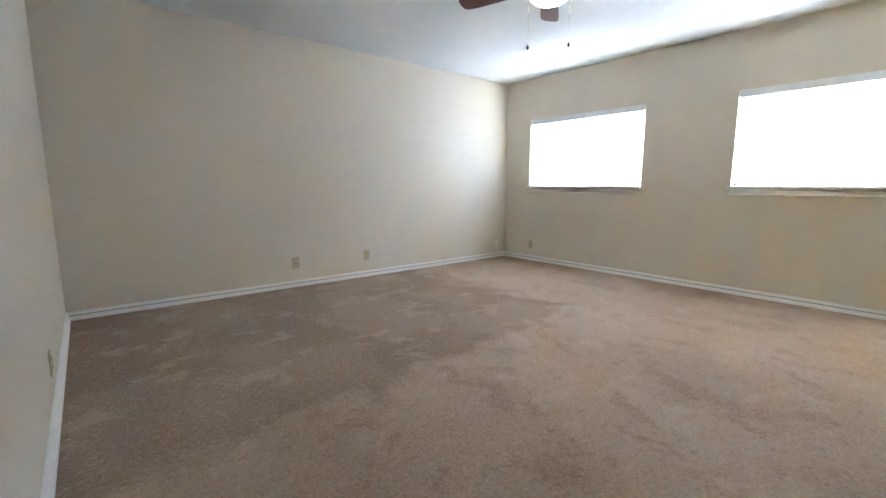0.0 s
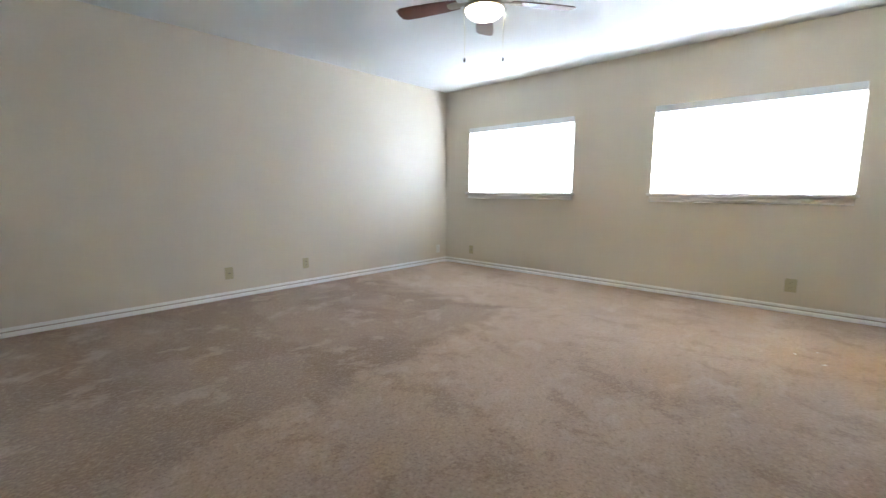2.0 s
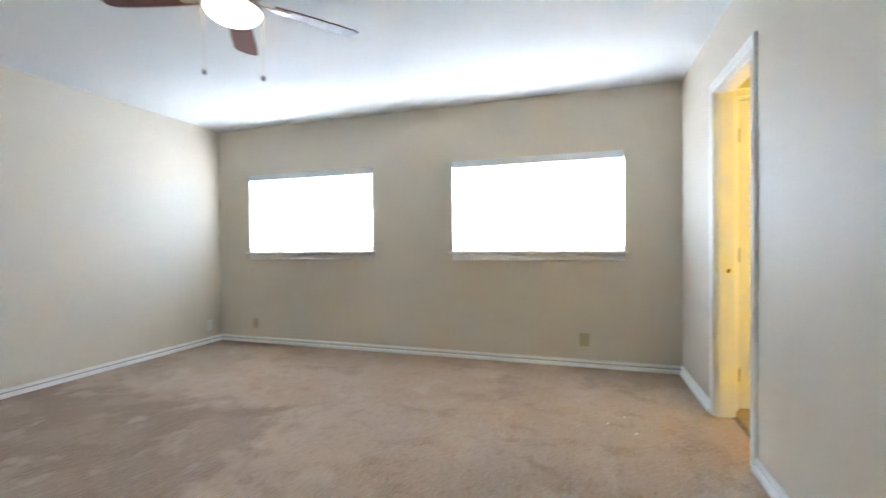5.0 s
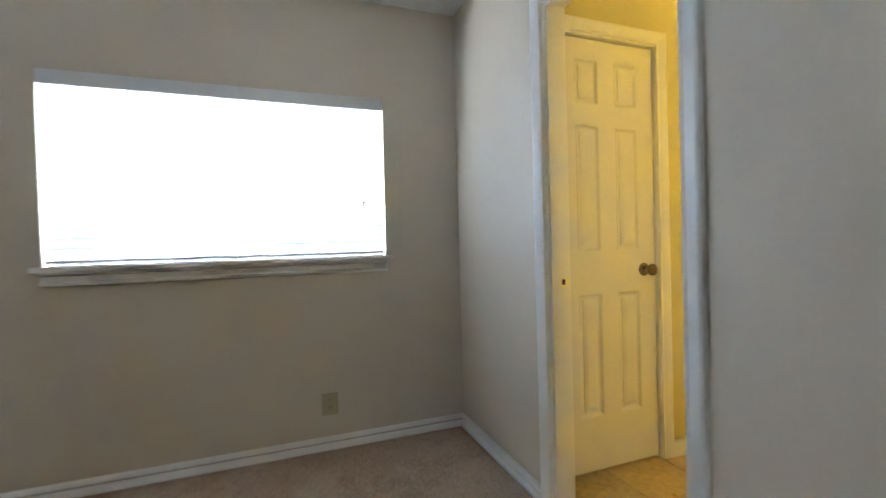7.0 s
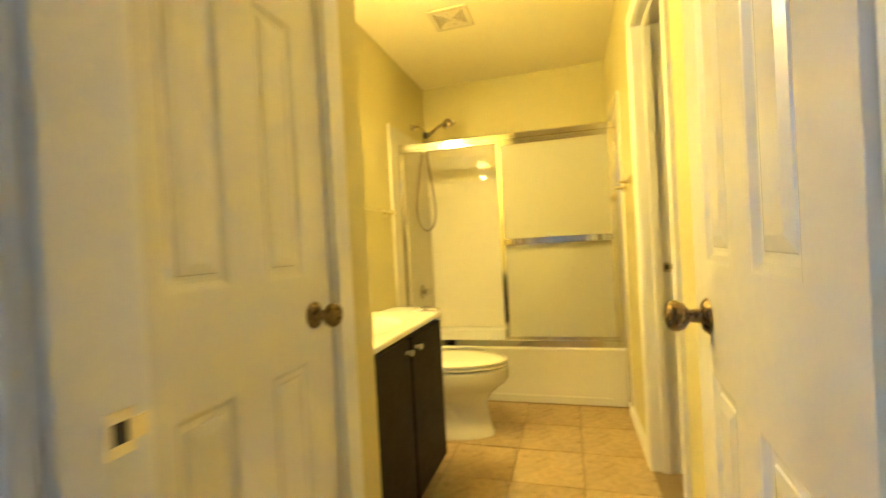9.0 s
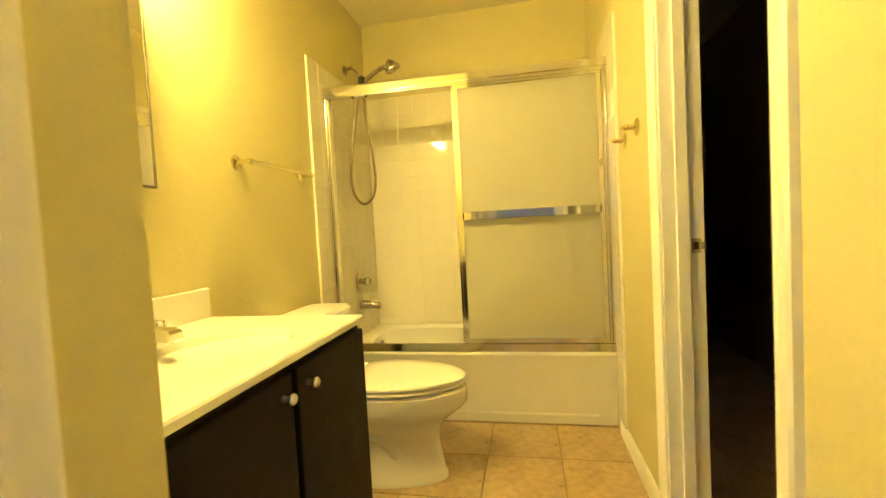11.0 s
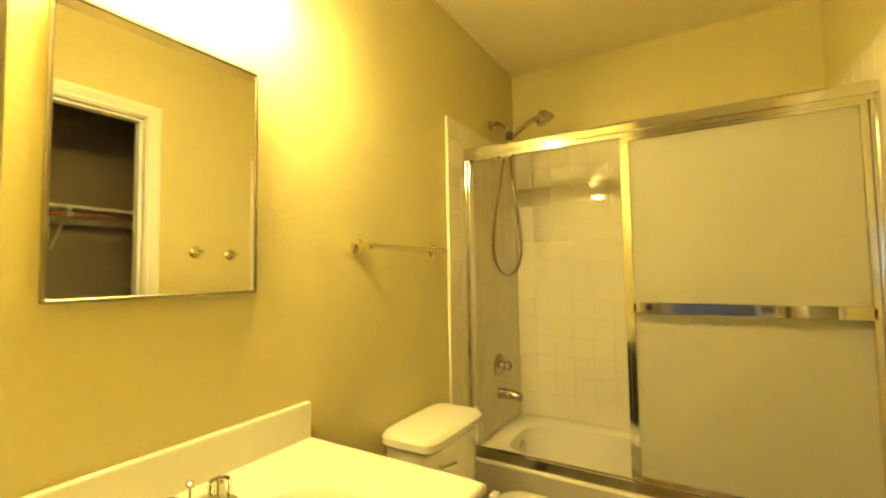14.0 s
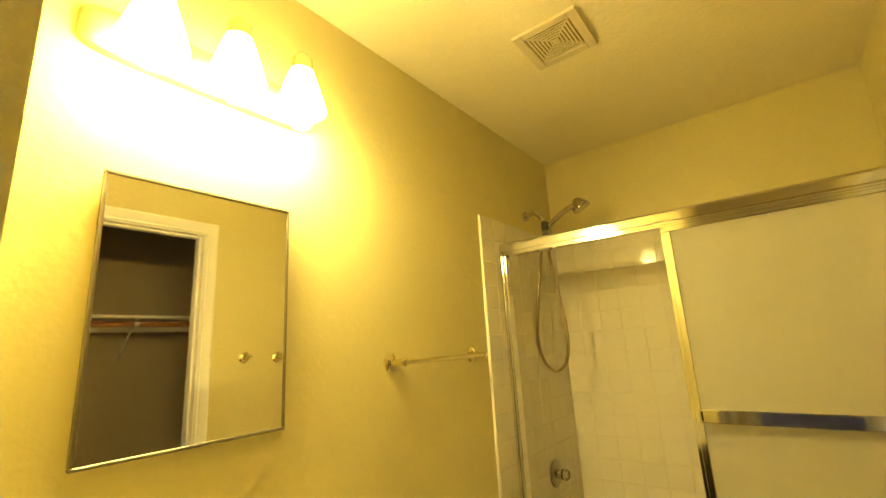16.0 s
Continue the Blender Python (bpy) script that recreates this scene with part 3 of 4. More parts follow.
# ---- doors ----
def door_leaf(d, wide, tall, thick=0.035):
    """A moulded six-panel leaf in local x from 0 to wide, y from 0 to thick; both sides alike."""
    st, mid = 0.105 * wide / 0.6, 0.10 * wide / 0.6
    pw = (wide - 2 * st - mid) / 2
    cols = ((st, st + pw), (st + pw + mid, wide - st))
    rows = ((0.25, 0.825), (1.02, 1.60), (1.70, tall - 0.092))
    xs = sorted({0, wide, *(v for c in cols for v in c)})
    zs = sorted({0, tall, *(v for r in rows for v in r)})
    bm = bmesh.new()

    def quad(*p):
        bm.faces.new([bm.verts.new(q) for q in p])

    for side, s in ((0.0, 1), (thick, -1)):
        for i in range(len(xs) - 1):
            for k in range(len(zs) - 1):
                a, b, c, e = xs[i], xs[i + 1], zs[k], zs[k + 1]
                if (a, b) in cols and (c, e) in rows:
                    steps = ((0, 0), (0.004, 0.001), (0.014, 0.008), (0.020, 0.009))
                    for (o, h), (o2, h2) in zip(steps, steps[1:]):
                        p = [(a + o, side + s * h, c + o), (b - o, side + s * h, c + o), (b - o, side + s * h, e - o), (a + o, side + s * h, e - o)]
                        q = [(a + o2, side + s * h2, c + o2), (b - o2, side + s * h2, c + o2), (b - o2, side + s * h2, e - o2), (a + o2, side + s * h2, e - o2)]
                        for j in range(4):
                            quad(p[j], p[(j + 1) % 4], q[(j + 1) % 4], q[j])
                    quad(*q)
                else:
                    quad((a, side, c), (b, side, c), (b, side, e), (a, side, e))
    for p, q in (((0, 0), (wide, 0)), ((wide, 0), (wide, tall)), ((wide, tall), (0, tall)), ((0, tall), (0, 0))):
        quad((p[0], 0, p[1]), (q[0], 0, q[1]), (q[0], thick, q[1]), (p[0], thick, p[1]))
    bmesh.ops.remove_doubles(bm, verts=bm.verts[:], dist=1e-5)
    leaf = part("leaf", bm, DOOR, d)
    for side, s in ((0.0, 1), (thick, -1)):
        for a, b in cols:
            for c, e in rows:
                r = [[(a + o, side + s * h, c + o), (b - o, side + s * h, c + o), (b - o, side + s * h, e - o), (a + o, side + s * h, e - o)] for o, h in ((0.026, 0.0095), (0.028, 0.006), (0.046, 0.0015))]
                part("panel", loft(r, cap_start=False), DOOR, leaf)
    return leaf


def knob(d, x, z, y, s, back=False):
    """A round knob on a rose, standing out along local y by the sign s."""
    k = part("door_knob", lathe([(0.032, 0.001 * s), (0.032, 0.004 * s), (0.026, 0.010 * s), (0.013, 0.014 * s), (0.0115, 0.030 * s), (0.016, 0.034 * s), (0.024, 0.040 * s),
                                 (0.0285, 0.050 * s), (0.027, 0.060 * s), (0.020, 0.067 * s), (0.010, 0.070 * s), (0.0, 0.0705 * s)][:5 if back else 12], 32, "y", (x, y, z)), BRONZE, d, "aged brass round knob", smooth=True)
    return k


linen = tagged(thing("door_linen", LIN0, LIN_Y + 0.018, 0.012, 0, "closed white six-panel linen closet door with brass knob", "door"), kind="structure")
door_leaf(linen, LIN1 - LIN0, 1.998)
knob(linen, LIN1 - LIN0 - 0.072, 0.925, 0.0, -1)
for z in (0.22, 1.0, 1.78):
    part("hinge", lathe([(0.006, z - 0.045), (0.006, z + 0.045)], 12, at=(0.002, -0.004, 0)), BRONZE, linen, smooth=True)

bath_door = tagged(thing("door_bathroom", EX1 + 0.020, DY0 - 0.038, 0.012, -4.0, "open white six-panel bathroom door with brass knob", "door"), kind="structure")
door_leaf(bath_door, 0.60, 2.005)
knob(bath_door, 0.493, 0.925, 0.035, 1)
part("latch_plate", block(0.5995, 0.6015, 0.006, 0.029, 0.895, 0.955, 0.001), BRONZE, bath_door)
for z in (0.22, 1.0, 1.78):
    part("hinge", lathe([(0.006, z - 0.045), (0.006, z + 0.045)], 12, at=(-0.003, -0.003, 0)), BRONZE, bath_door, smooth=True)


def strike(x, y, z, rz, label, mat):
    s = thing("strike_plate", x, y, z, rz, label, "door hardware")
    bm = bmesh.new()
    for b in ((-0.013, 0.014, -0.002, 0, -0.022, -0.011), (-0.013, 0.014, -0.002, 0, 0.011, 0.022), (-0.013, -0.008, -0.002, 0, -0.011, 0.011), (0.008, 0.028, -0.0025, 0, -0.011, 0.011)):
        add_box(bm, *b)
    part("plate", bm, mat, s)
    part("latch_hole", block(-0.008, 0.008, -0.0012, -0.0004, -0.011, 0.011), SLOT, s)


strike(EX1 - 0.031, DY1, 0.920, 0, "small brass strike plate let into the door jamb", SATIN_BRASS)
strike(CL1, BS - 0.095, 0.935, -90, "small dull metal strike plate let into the closet jamb", ZINC)

# ---- vanity ----
VX0, VX1, VF = ALC + 0.004, 6.535, -0.755
vanity = thing("vanity_cabinet", (VX0 + VX1) / 2, BN, 0, 0, "dark espresso wooden vanity cabinet with two doors", "cabinet")
hw = (VX1 - VX0) / 2 - 0.006
bm = bmesh.new()
fy = VF - BN + 0.020
for b in ((-hw, hw, fy + 0.018, 0, 0.10, 0.60), (-hw, -hw + 0.016, fy + 0.018, 0, 0.60, 0.752), (hw - 0.016, hw, fy + 0.018, 0, 0.60, 0.752)):
    add_box(bm, *b, 0.001, 1)
part("toe_kick", block(-hw, hw, fy + 0.085, 0, 0.0, 0.10), ESPRESSO, vanity)
for b in ((-hw, -hw + 0.045, 0.10, 0.752), (hw - 0.045, hw, 0.10, 0.752), (-0.025, 0.025, 0.145, 0.69)):
    part("stile", block(b[0], b[1], fy, fy + 0.018, b[2], b[3], 0.001, 1), ESPRESSO, vanity)
for z0, z1 in ((0.69, 0.752), (0.10, 0.145)):
    part("frame_rail", block(-hw + 0.045, hw - 0.045, fy, fy + 0.018, z0, z1, 0.001, 1), ESPRESSO, vanity)
part("body", bm, ESPRESSO, vanity)
for s in (-1, 1):
    a, b = sorted((s * 0.010 - 0.028, s * (hw - 0.010)))
    d = part("cabinet_door", block(a, b, fy - 0.020, fy - 0.001, 0.118, 0.741, 0.004), ESPRESSO, vanity)
    part("knob", lathe([(0.007, 0), (0.006, -0.012), (0.0112, -0.018), (0.0124, -0.023), (0.010, -0.027), (0, -0.028)], 24, "y", (s * 0.046 - 0.026 + 0.003 * s, fy - 0.020, 0.698)), KNOB, d, "round brushed nickel knob", smooth=True)
    for z in (0.20, 0.64):
        part("hinge", block(s * (hw - 0.010) - 0.004, s * (hw - 0.010) + 0.008, fy - 0.016, fy + 0.004, z - 0.022, z + 0.022, 0.002), RUBBER, d)

top = thing("sink_countertop", (VX0 + VX1) / 2, BN, 0.752, 0, "white cultured marble vanity top with moulded oval basin", "countertop")
hx, y0, y1 = (VX1 - VX0) / 2 + 0.002, VF - BN, -0.002
bx, by, brx, bry = -0.006, -0.335, 0.224, 0.162
angles = sorted({2 * math.pi * i / 72 for i in range(72)} | {math.atan2(yy - by, xx - bx) % (2 * math.pi) for xx in (-hx, hx) for yy in (y0, y1)})


def rect_ring(inset, z):
    out = []
    for a in angles:
        c, s = math.cos(a), math.sin(a)
        k = min((((hx - inset) if c > 0 else -(hx - inset)) - bx) / c if abs(c) > 1e-6 else 9, (((y1 - inset) if s > 0 else (y0 + inset)) - by) / s if abs(s) > 1e-6 else 9)
        out.append((bx + k * c, by + k * s, z))
    return out


def oval(fx, z, dy=0.0):
    return [(bx + brx * fx * math.cos(a), by + dy + bry * fx * math.sin(a), z) for a in angles]


part("slab", loft([rect_ring(0.004, 0.006), rect_ring(0.0, 0.008), rect_ring(0.0, 0.023), rect_ring(0.004, 0.028), oval(1.05, 0.028), oval(1.01, 0.0272), oval(0.985, 0.020), oval(0.945, -0.020), oval(0.87, -0.068),
                   oval(0.72, -0.104, 0.004), oval(0.45, -0.122, 0.012), oval(0.12, -0.128, 0.02)]), MARBLE, top, smooth=True)
part("backsplash", block(-hx, hx, -0.021, -0.001, 0.026, 0.124, 0.005, 3), MARBLE, top)
part("drain", lathe([(0.022, -0.130), (0.022, -0.125), (0.017, -0.124), (0.016, -0.126), (0, -0.126)], 24, at=(0, by + 0.02, 0)), CHROME, top, "chrome sink drain", smooth=True)

tap = thing("sink_faucet", 6.138, BN - 0.160, 0.780, 0, "chrome centreset faucet with two clear acrylic handles", "faucet")
part("base_plate", loft([ring(0, 0, 0.082, 0.027, 0, 32, 4), ring(0, 0, 0.082, 0.027, 0.014, 32, 4), ring(0, 0, 0.076, 0.022, 0.020, 32, 4)]), CHROME, tap, smooth=True)
bm = loft([[(x, y, z) for x, z in ((-0.023, a), (0.023, a), (0.018, b), (-0.018, b))] for y, a, b in ((0.022, 0.012, 0.036), (0.0, 0.014, 0.046), (-0.034, 0.021, 0.053), (-0.072, 0.027, 0.053), (-0.094, 0.024, 0.049), (-0.101, 0.027, 0.042))])
part("spout", bm, CHROME, tap)
part("lift_rod", lathe([(0.0025, 0.018), (0.0025, 0.060), (0.007, 0.062), (0.008, 0.068), (0.004, 0.072), (0, 0.0725)], 16, at=(0, 0.017, 0)), CHROME, tap, smooth=True)
for s in (-1, 1):
    h = part("handle", lathe([(0.012, 0.020), (0.015, 0.024), (0.0205, 0.034), (0.0215, 0.050), (0.019, 0.060), (0.013, 0.061)], 10, at=(s * 0.047, 0, 0)), ACRYLIC, tap, "clear faceted acrylic knob handle")
    part("stem", lathe([(0.011, 0.018), (0.010, 0.026), (0.006, 0.030), (0.006, 0.058)], 16, at=(s * 0.047, 0, 0)), CHROME, h, smooth=True)

# ---- medicine cabinet and vanity light ----
MX0, MX1, MZ0, MZ1 = 5.951, 6.353, 1.187, 1.734
med = thing("mirror_cabinet", (MX0 + MX1) / 2, BN, MZ0, 0, "mirrored medicine cabinet with thin steel edge", "mirror")
w, t = (MX1 - MX0) / 2, MZ1 - MZ0
part("cabinet_body", block(-w + 0.008, w - 0.008, -0.022, 0.0, 0.008, t - 0.008), NICKEL, med)
part("mirror_glass", block(-w + 0.006, w - 0.006, -0.031, -0.022, 0.006, t - 0.006), MIRROR, med, "clear silvered mirror door")
bm = bmesh.new()
for b in ((-w, w, -0.034, -0.020, 0, 0.007), (-w, w, -0.034, -0.020, t - 0.007, t), (-w, -w + 0.007, -0.034, -0.020, 0.007, t - 0.007), (w - 0.007, w, -0.034, -0.020, 0.007, t - 0.007)):
    add_box(bm, *b, 0.0015, 1)
part("edge_frame", bm, EDGE, med)

light = thing("vanity_light", 6.158, BN, 2.045, 0, "brass three-lamp vanity light with glowing glass shades", "wall light")
part("back_plate", loft([[(x, y, z) for x, _, z in ring(0, 0, 0.275 - i, 0.058 - i, 0, 48, 5) for x, z in ((x, _),)] for y, i in ((0, 0), (-0.012, 0), (-0.020, 0.006), (-0.024, 0.016))]), SATIN_BRASS, light, smooth=True)
for x in (-0.172, 0.0, 0.172):
    arm = part("lamp_arm", tube([(x, -0.02, 0.03), (x, -0.06, 0.055), (x, -0.10, 0.075), (x, -0.112, 0.085)], 0.007, 12), BRASS, light, smooth=True)
    part("socket_cup", lathe([(0.006, 0.118), (0.016, 0.112), (0.027, 0.096), (0.030, 0.066), (0.032, 0.060)], 28, at=(x, -0.112, 0)), BRASS, arm, smooth=True)
    part("bulb", lathe([(0.012, 0.055), (0.014, -0.030), (0.022, -0.052), (0.030, -0.072), (0.030, -0.086), (0.021, -0.102), (0.0, -0.109)], 24, at=(x, -0.112, 0)), BULB, arm, "bright round lamp bulb", smooth=True)
    part("glass_shade", lathe([(0.028, 0.066), (0.034, 0.050), (0.042, 0.025), (0.050, 0.0), (0.060, -0.035), (0.066, -0.055), (0.064, -0.056), (0.052, -0.010), (0.034, 0.045), (0.0, 0.055)], 36, at=(x, -0.112, 0)), SHADE, light, "glowing frosted glass bell shade", smooth=True)

# ---- towel bar and hooks ----
def bar_post(parent, x, z, out):
    return part("post", lathe([(0.030, 0), (0.030, 0.004 * out), (0.024, 0.010 * out), (0.011, 0.016 * out), (0.009, 0.050 * out), (0.013, 0.054 * out), (0.013, 0.068 * out), (0.008, 0.073 * out), (0, 0.074 * out)], 28, "y", (x, 0, z)), BRASS, parent, smooth=True)


bar = thing("towel_bar", 6.745, BN, 1.318, 0, "polished brass towel bar on two round posts", "towel bar")
bar_post(bar, 0, 0, -1)
bar_post(bar, 0.46, 0, -1)
part("rail", tube([(-0.02, -0.061, 0), (0.48, -0.061, 0)], 0.0085, 14, steps=1), BRASS, bar, smooth=True)
for x, z in ((6.995, 1.362), (7.200, 1.352)):
    hook = thing("robe_hook", x, BS, z, 0, "small brass robe hook on a round rose", "hook", "robe hooks")
    part("rose", lathe([(0.033, 0), (0.033, 0.004), (0.026, 0.011), (0.012, 0.016), (0.009, 0.034)], 28, "y"), BRASS, hook, smooth=True)
    part("prong", lathe([(0.008, 0.034), (0.012, 0.040), (0.010, 0.048), (0.006, 0.052), (0.006, 0.066), (0, 0.068)], 20, "y"), BRASS, hook, smooth=True)
    part("cross_tip", tube([(-0.018, 0.060, 0.004), (0, 0.060, 0), (0.018, 0.060, 0.004)], 0.005, 10), BRASS, hook, smooth=True)

# ---- toilet ----
toilet = thing("toilet", 7.012, BN, 0, 0, "white porcelain toilet with closed lid beside the vanity", "toilet")


def lid_ring(inset, z, n=48):
    """The outline of seat and lid: an egg in front, square at the hinges."""
    out = []
    for i in range(n):
        a = 2 * math.pi * i / n
        c, s = math.cos(a), math.sin(a)
        k = 5.0 if s > 0 else 2.0
        wide = 1 - (0.12 * -s if s < 0 else 0.22 * s ** 2)
        out.append(((0.196 - inset) * wide * math.copysign(abs(c) ** (2 / k), c), -0.470 + ((0.165 if s > 0 else 0.314) - inset) * math.copysign(abs(s) ** (2 / k), s), z))
    return out


def egg(cy, rx, front, back, z, n=48):
    out = []
    for i in range(n):
        a = 2 * math.pi * i / n
        c, s = math.cos(a), math.sin(a)
        out.append((rx * c * (1 - 0.12 * max(0, -s)), cy + (back if s > 0 else front) * s, z))
    return out


part("bowl", loft([egg(-0.42, 0.122, 0.272, 0.21, 0.0), egg(-0.42, 0.122, 0.272, 0.21, 0.020), egg(-0.42, 0.114, 0.262, 0.20, 0.040), egg(-0.42, 0.109, 0.252, 0.20, 0.10), egg(-0.42, 0.108, 0.243, 0.20, 0.155),
                   egg(-0.425, 0.111, 0.240, 0.20, 0.195), egg(-0.435, 0.124, 0.250, 0.21, 0.235), egg(-0.45, 0.152, 0.272, 0.22, 0.270), egg(-0.465, 0.178, 0.300, 0.23, 0.302), egg(-0.472, 0.188, 0.314, 0.235, 0.328),
                   egg(-0.472, 0.190, 0.316, 0.235, 0.382), egg(-0.472, 0.180, 0.304, 0.225, 0.391)]), PORCELAIN, toilet, smooth=True)
part("trapway", tube([(-0.060, -0.50, 0.12), (-0.074, -0.46, 0.185), (-0.084, -0.39, 0.215), (-0.088, -0.33, 0.175), (-0.086, -0.28, 0.105), (-0.082, -0.245, 0.046)], 0.043, 20), PORCELAIN, toilet, smooth=True)
part("trapway", tube([(0.060, -0.50, 0.12), (0.074, -0.46, 0.185), (0.084, -0.39, 0.215), (0.088, -0.33, 0.175), (0.086, -0.28, 0.105), (0.082, -0.245, 0.046)], 0.043, 20), PORCELAIN, toilet, smooth=True)
part("seat", loft([lid_ring(0.009, 0.3985), lid_ring(0.002, 0.401), lid_ring(0.002, 0.410), lid_ring(0.009, 0.413)]), PORCELAIN, toilet, smooth=True)
part("lid", loft([lid_ring(0.009, 0.4195), lid_ring(0.0, 0.422), lid_ring(0.0, 0.430), lid_ring(0.010, 0.434), lid_ring(0.09, 0.438)]), PORCELAIN, toilet, smooth=True)
part("tank", loft([ring(0, -0.125, 0.165, 0.082, 0.385, 48, 6), ring(0, -0.122, 0.172, 0.090, 0.40, 48, 6), ring(0, -0.120, 0.186, 0.100, 0.66, 48, 6)]), PORCELAIN, toilet, smooth=True)
part("tank_lid", loft([ring(0, -0.125, 0.192, 0.106, 0.661, 48, 6), ring(0, -0.125, 0.198, 0.112, 0.668, 48, 6), ring(0, -0.125, 0.198, 0.112, 0.690, 48, 6), ring(0, -0.125, 0.188, 0.102, 0.702, 48, 6), ring(0, -0.125, 0.10, 0.05, 0.704, 48, 6)]), PORCELAIN, toilet, smooth=True)
for x in (-0.12, 0.12):
    part("seat_bumper", block(x - 0.012, x + 0.012, -0.60, -0.57, 0.391, 0.3995), PLATE_WHITE, toilet)
    part("lid_bumper", block(x - 0.012, x + 0.012, -0.60, -0.57, 0.412, 0.4205), PLATE_WHITE, toilet)
    part("lid_hinge", block(x - 0.022, x + 0.022, -0.312, -0.284, 0.391, 0.434, 0.004), PORCELAIN, toilet)
lever = part("flush_lever", tube([(-0.13, -0.222, 0.61), (-0.13, -0.240, 0.61), (-0.09, -0.244, 0.605), (-0.06, -0.244, 0.600)], 0.006, 10), CHROME, toilet, smooth=True)
for s in (-1, 1):
    part("bolt_cap", lathe([(0.013, 0.018), (0.012, 0.028), (0.006, 0.034), (0, 0.035)], 16, at=(s * 0.100, -0.34, 0)), PORCELAIN, toilet, smooth=True)

# ---- bathtub ----
TF = 7.518
RIM = 0.388
tub = thing("bathtub", TF, BN, 0, 0, "white enamelled alcove bathtub with flat apron", "bathtub")
D, L = BE - TF, BN - BS
cx, cy = D / 2, -L / 2
g = 0.003
part("basin", loft([ring(cx, cy, D / 2 - g, L / 2 - g, 0.002, 64, 60), ring(cx - 0.022, cy, D / 2 - g + 0.022, L / 2 - g, RIM - 0.030, 64, 60), ring(cx - 0.026, cy, D / 2 - g + 0.026, L / 2 - g, RIM - 0.016, 64, 60), ring(cx - 0.025, cy, D / 2 - g + 0.025, L / 2 - g, RIM - 0.006, 64, 60), ring(cx - 0.020, cy, D / 2 - g + 0.018, L / 2 - g - 0.004, RIM, 64, 60),
                    ring(cx + 0.01, cy, D / 2 - 0.075, L / 2 - 0.085, RIM - 0.001, 64, 5), ring(cx + 0.01, cy, D / 2 - 0.092, L / 2 - 0.105, RIM - 0.015, 64, 4.5), ring(cx + 0.01, cy, D / 2 - 0.13, L / 2 - 0.17, 0.15, 64, 4), ring(cx + 0.01, cy, D / 2 - 0.17, L / 2 - 0.24, 0.085, 64, 3.5), ring(cx + 0.01, cy, 0.05, 0.2, 0.075, 64, 3)]), ENAMEL, tub, smooth=True)
part("apron_lip", loft([[(-d, y, z) for d, z in ((0.0, 0.040), (0.005, 0.043), (0.007, 0.052), (0.004, 0.060), (0.0, 0.064))] for y in (-0.10, -L + 0.10)]), ENAMEL, tub, smooth=True)
part("overflow_plate", lathe([(0.036, -0.125), (0.036, -0.133), (0.028, -0.139), (0, -0.140)], 28, "y", (0.335, 0, 0.315)), CHROME, tub, "round chrome overflow plate", smooth=True)

# ---- sliding shower door ----
SX = 7.498
shower = thing("shower_door", SX, BN, RIM, 0, "aluminium sliding shower door with obscure glass, pushed aside", "shower door")
top_z = 1.820 - RIM
hdr = ((-0.020, top_z - 0.062), (0.030, top_z - 0.062), (0.030, top_z), (-0.012, top_z), (-0.020, top_z - 0.010), (-0.020, top_z - 0.040), (-0.015, top_z - 0.045), (-0.015, top_z - 0.052), (-0.020, top_z - 0.055))
part("header_rail", loft([[(x, y, z + dz) for x, z in hdr] for y, dz in ((-0.012, 0.0), (-L + 0.012, -0.016))]), ALU, shower)
trk = ((-0.022, 0.0005), (0.034, 0.0005), (0.034, 0.030), (0.028, 0.030), (0.026, 0.012), (0.008, 0.012), (0.006, 0.034), (0.0, 0.034), (-0.002, 0.014), (-0.014, 0.012), (-0.018, 0.040), (-0.022, 0.040))
part("bottom_track", loft([[(x, y, z) for x, z in trk] for y in (-0.012, -L + 0.012)]), ALU, shower)
for y in (-0.0125, -L + 0.0125):
    s = -1 if y > -0.5 else 1
    bm = bmesh.new()
    add_box(bm, -0.014, 0.030, min(y, y + s * 0.026), max(y, y + s * 0.026), 0.036, top_z - 0.064, 0.002, 2)
    add_box(bm, -0.021, -0.014, min(y, y + s * 0.012), max(y, y + s * 0.012), 0.042, top_z - 0.064, 0.002, 2)
    part("wall_jamb", bm, ALU, shower)
for x, ya, yb, barred in ((-0.010, -0.720, -L + 0.040, True), (0.013, -0.705, -L + 0.040, False)):
    p = part("sliding_panel", block(x + 0.001, x + 0.006, yb + 0.012, ya - 0.012, 0.055, top_z - 0.075), FROST, shower, "sheet of obscure patterned glass")
    z0, z1 = 0.042, top_z - 0.066
    bm = bmesh.new()
    for b in ((yb, ya, z0, z0 + 0.024), (yb, ya, z1 - 0.024, z1), (yb, yb + 0.022, z0 + 0.024, z1 - 0.024), (ya - 0.022, ya, z0 + 0.024, z1 - 0.024)):
        add_box(bm, x - 0.006, x + 0.012, b[0], b[1], b[2], b[3], 0.0025, 2)
    part("panel_frame", bm, ALU, p)
    if barred:
        zb = 1.086 - RIM
        part("towel_rail", block(-0.060, -0.054, yb + 0.015, ya - 0.020, zb - 0.021, zb + 0.021, 0.0025), CHROME, p, "flat chrome towel rail")
        for y in (yb + 0.02, ya - 0.034):
            part("rail_bracket", block(-0.060, x - 0.004, y, y + 0.012, zb - 0.018, zb + 0.018, 0.003), ALU, p)

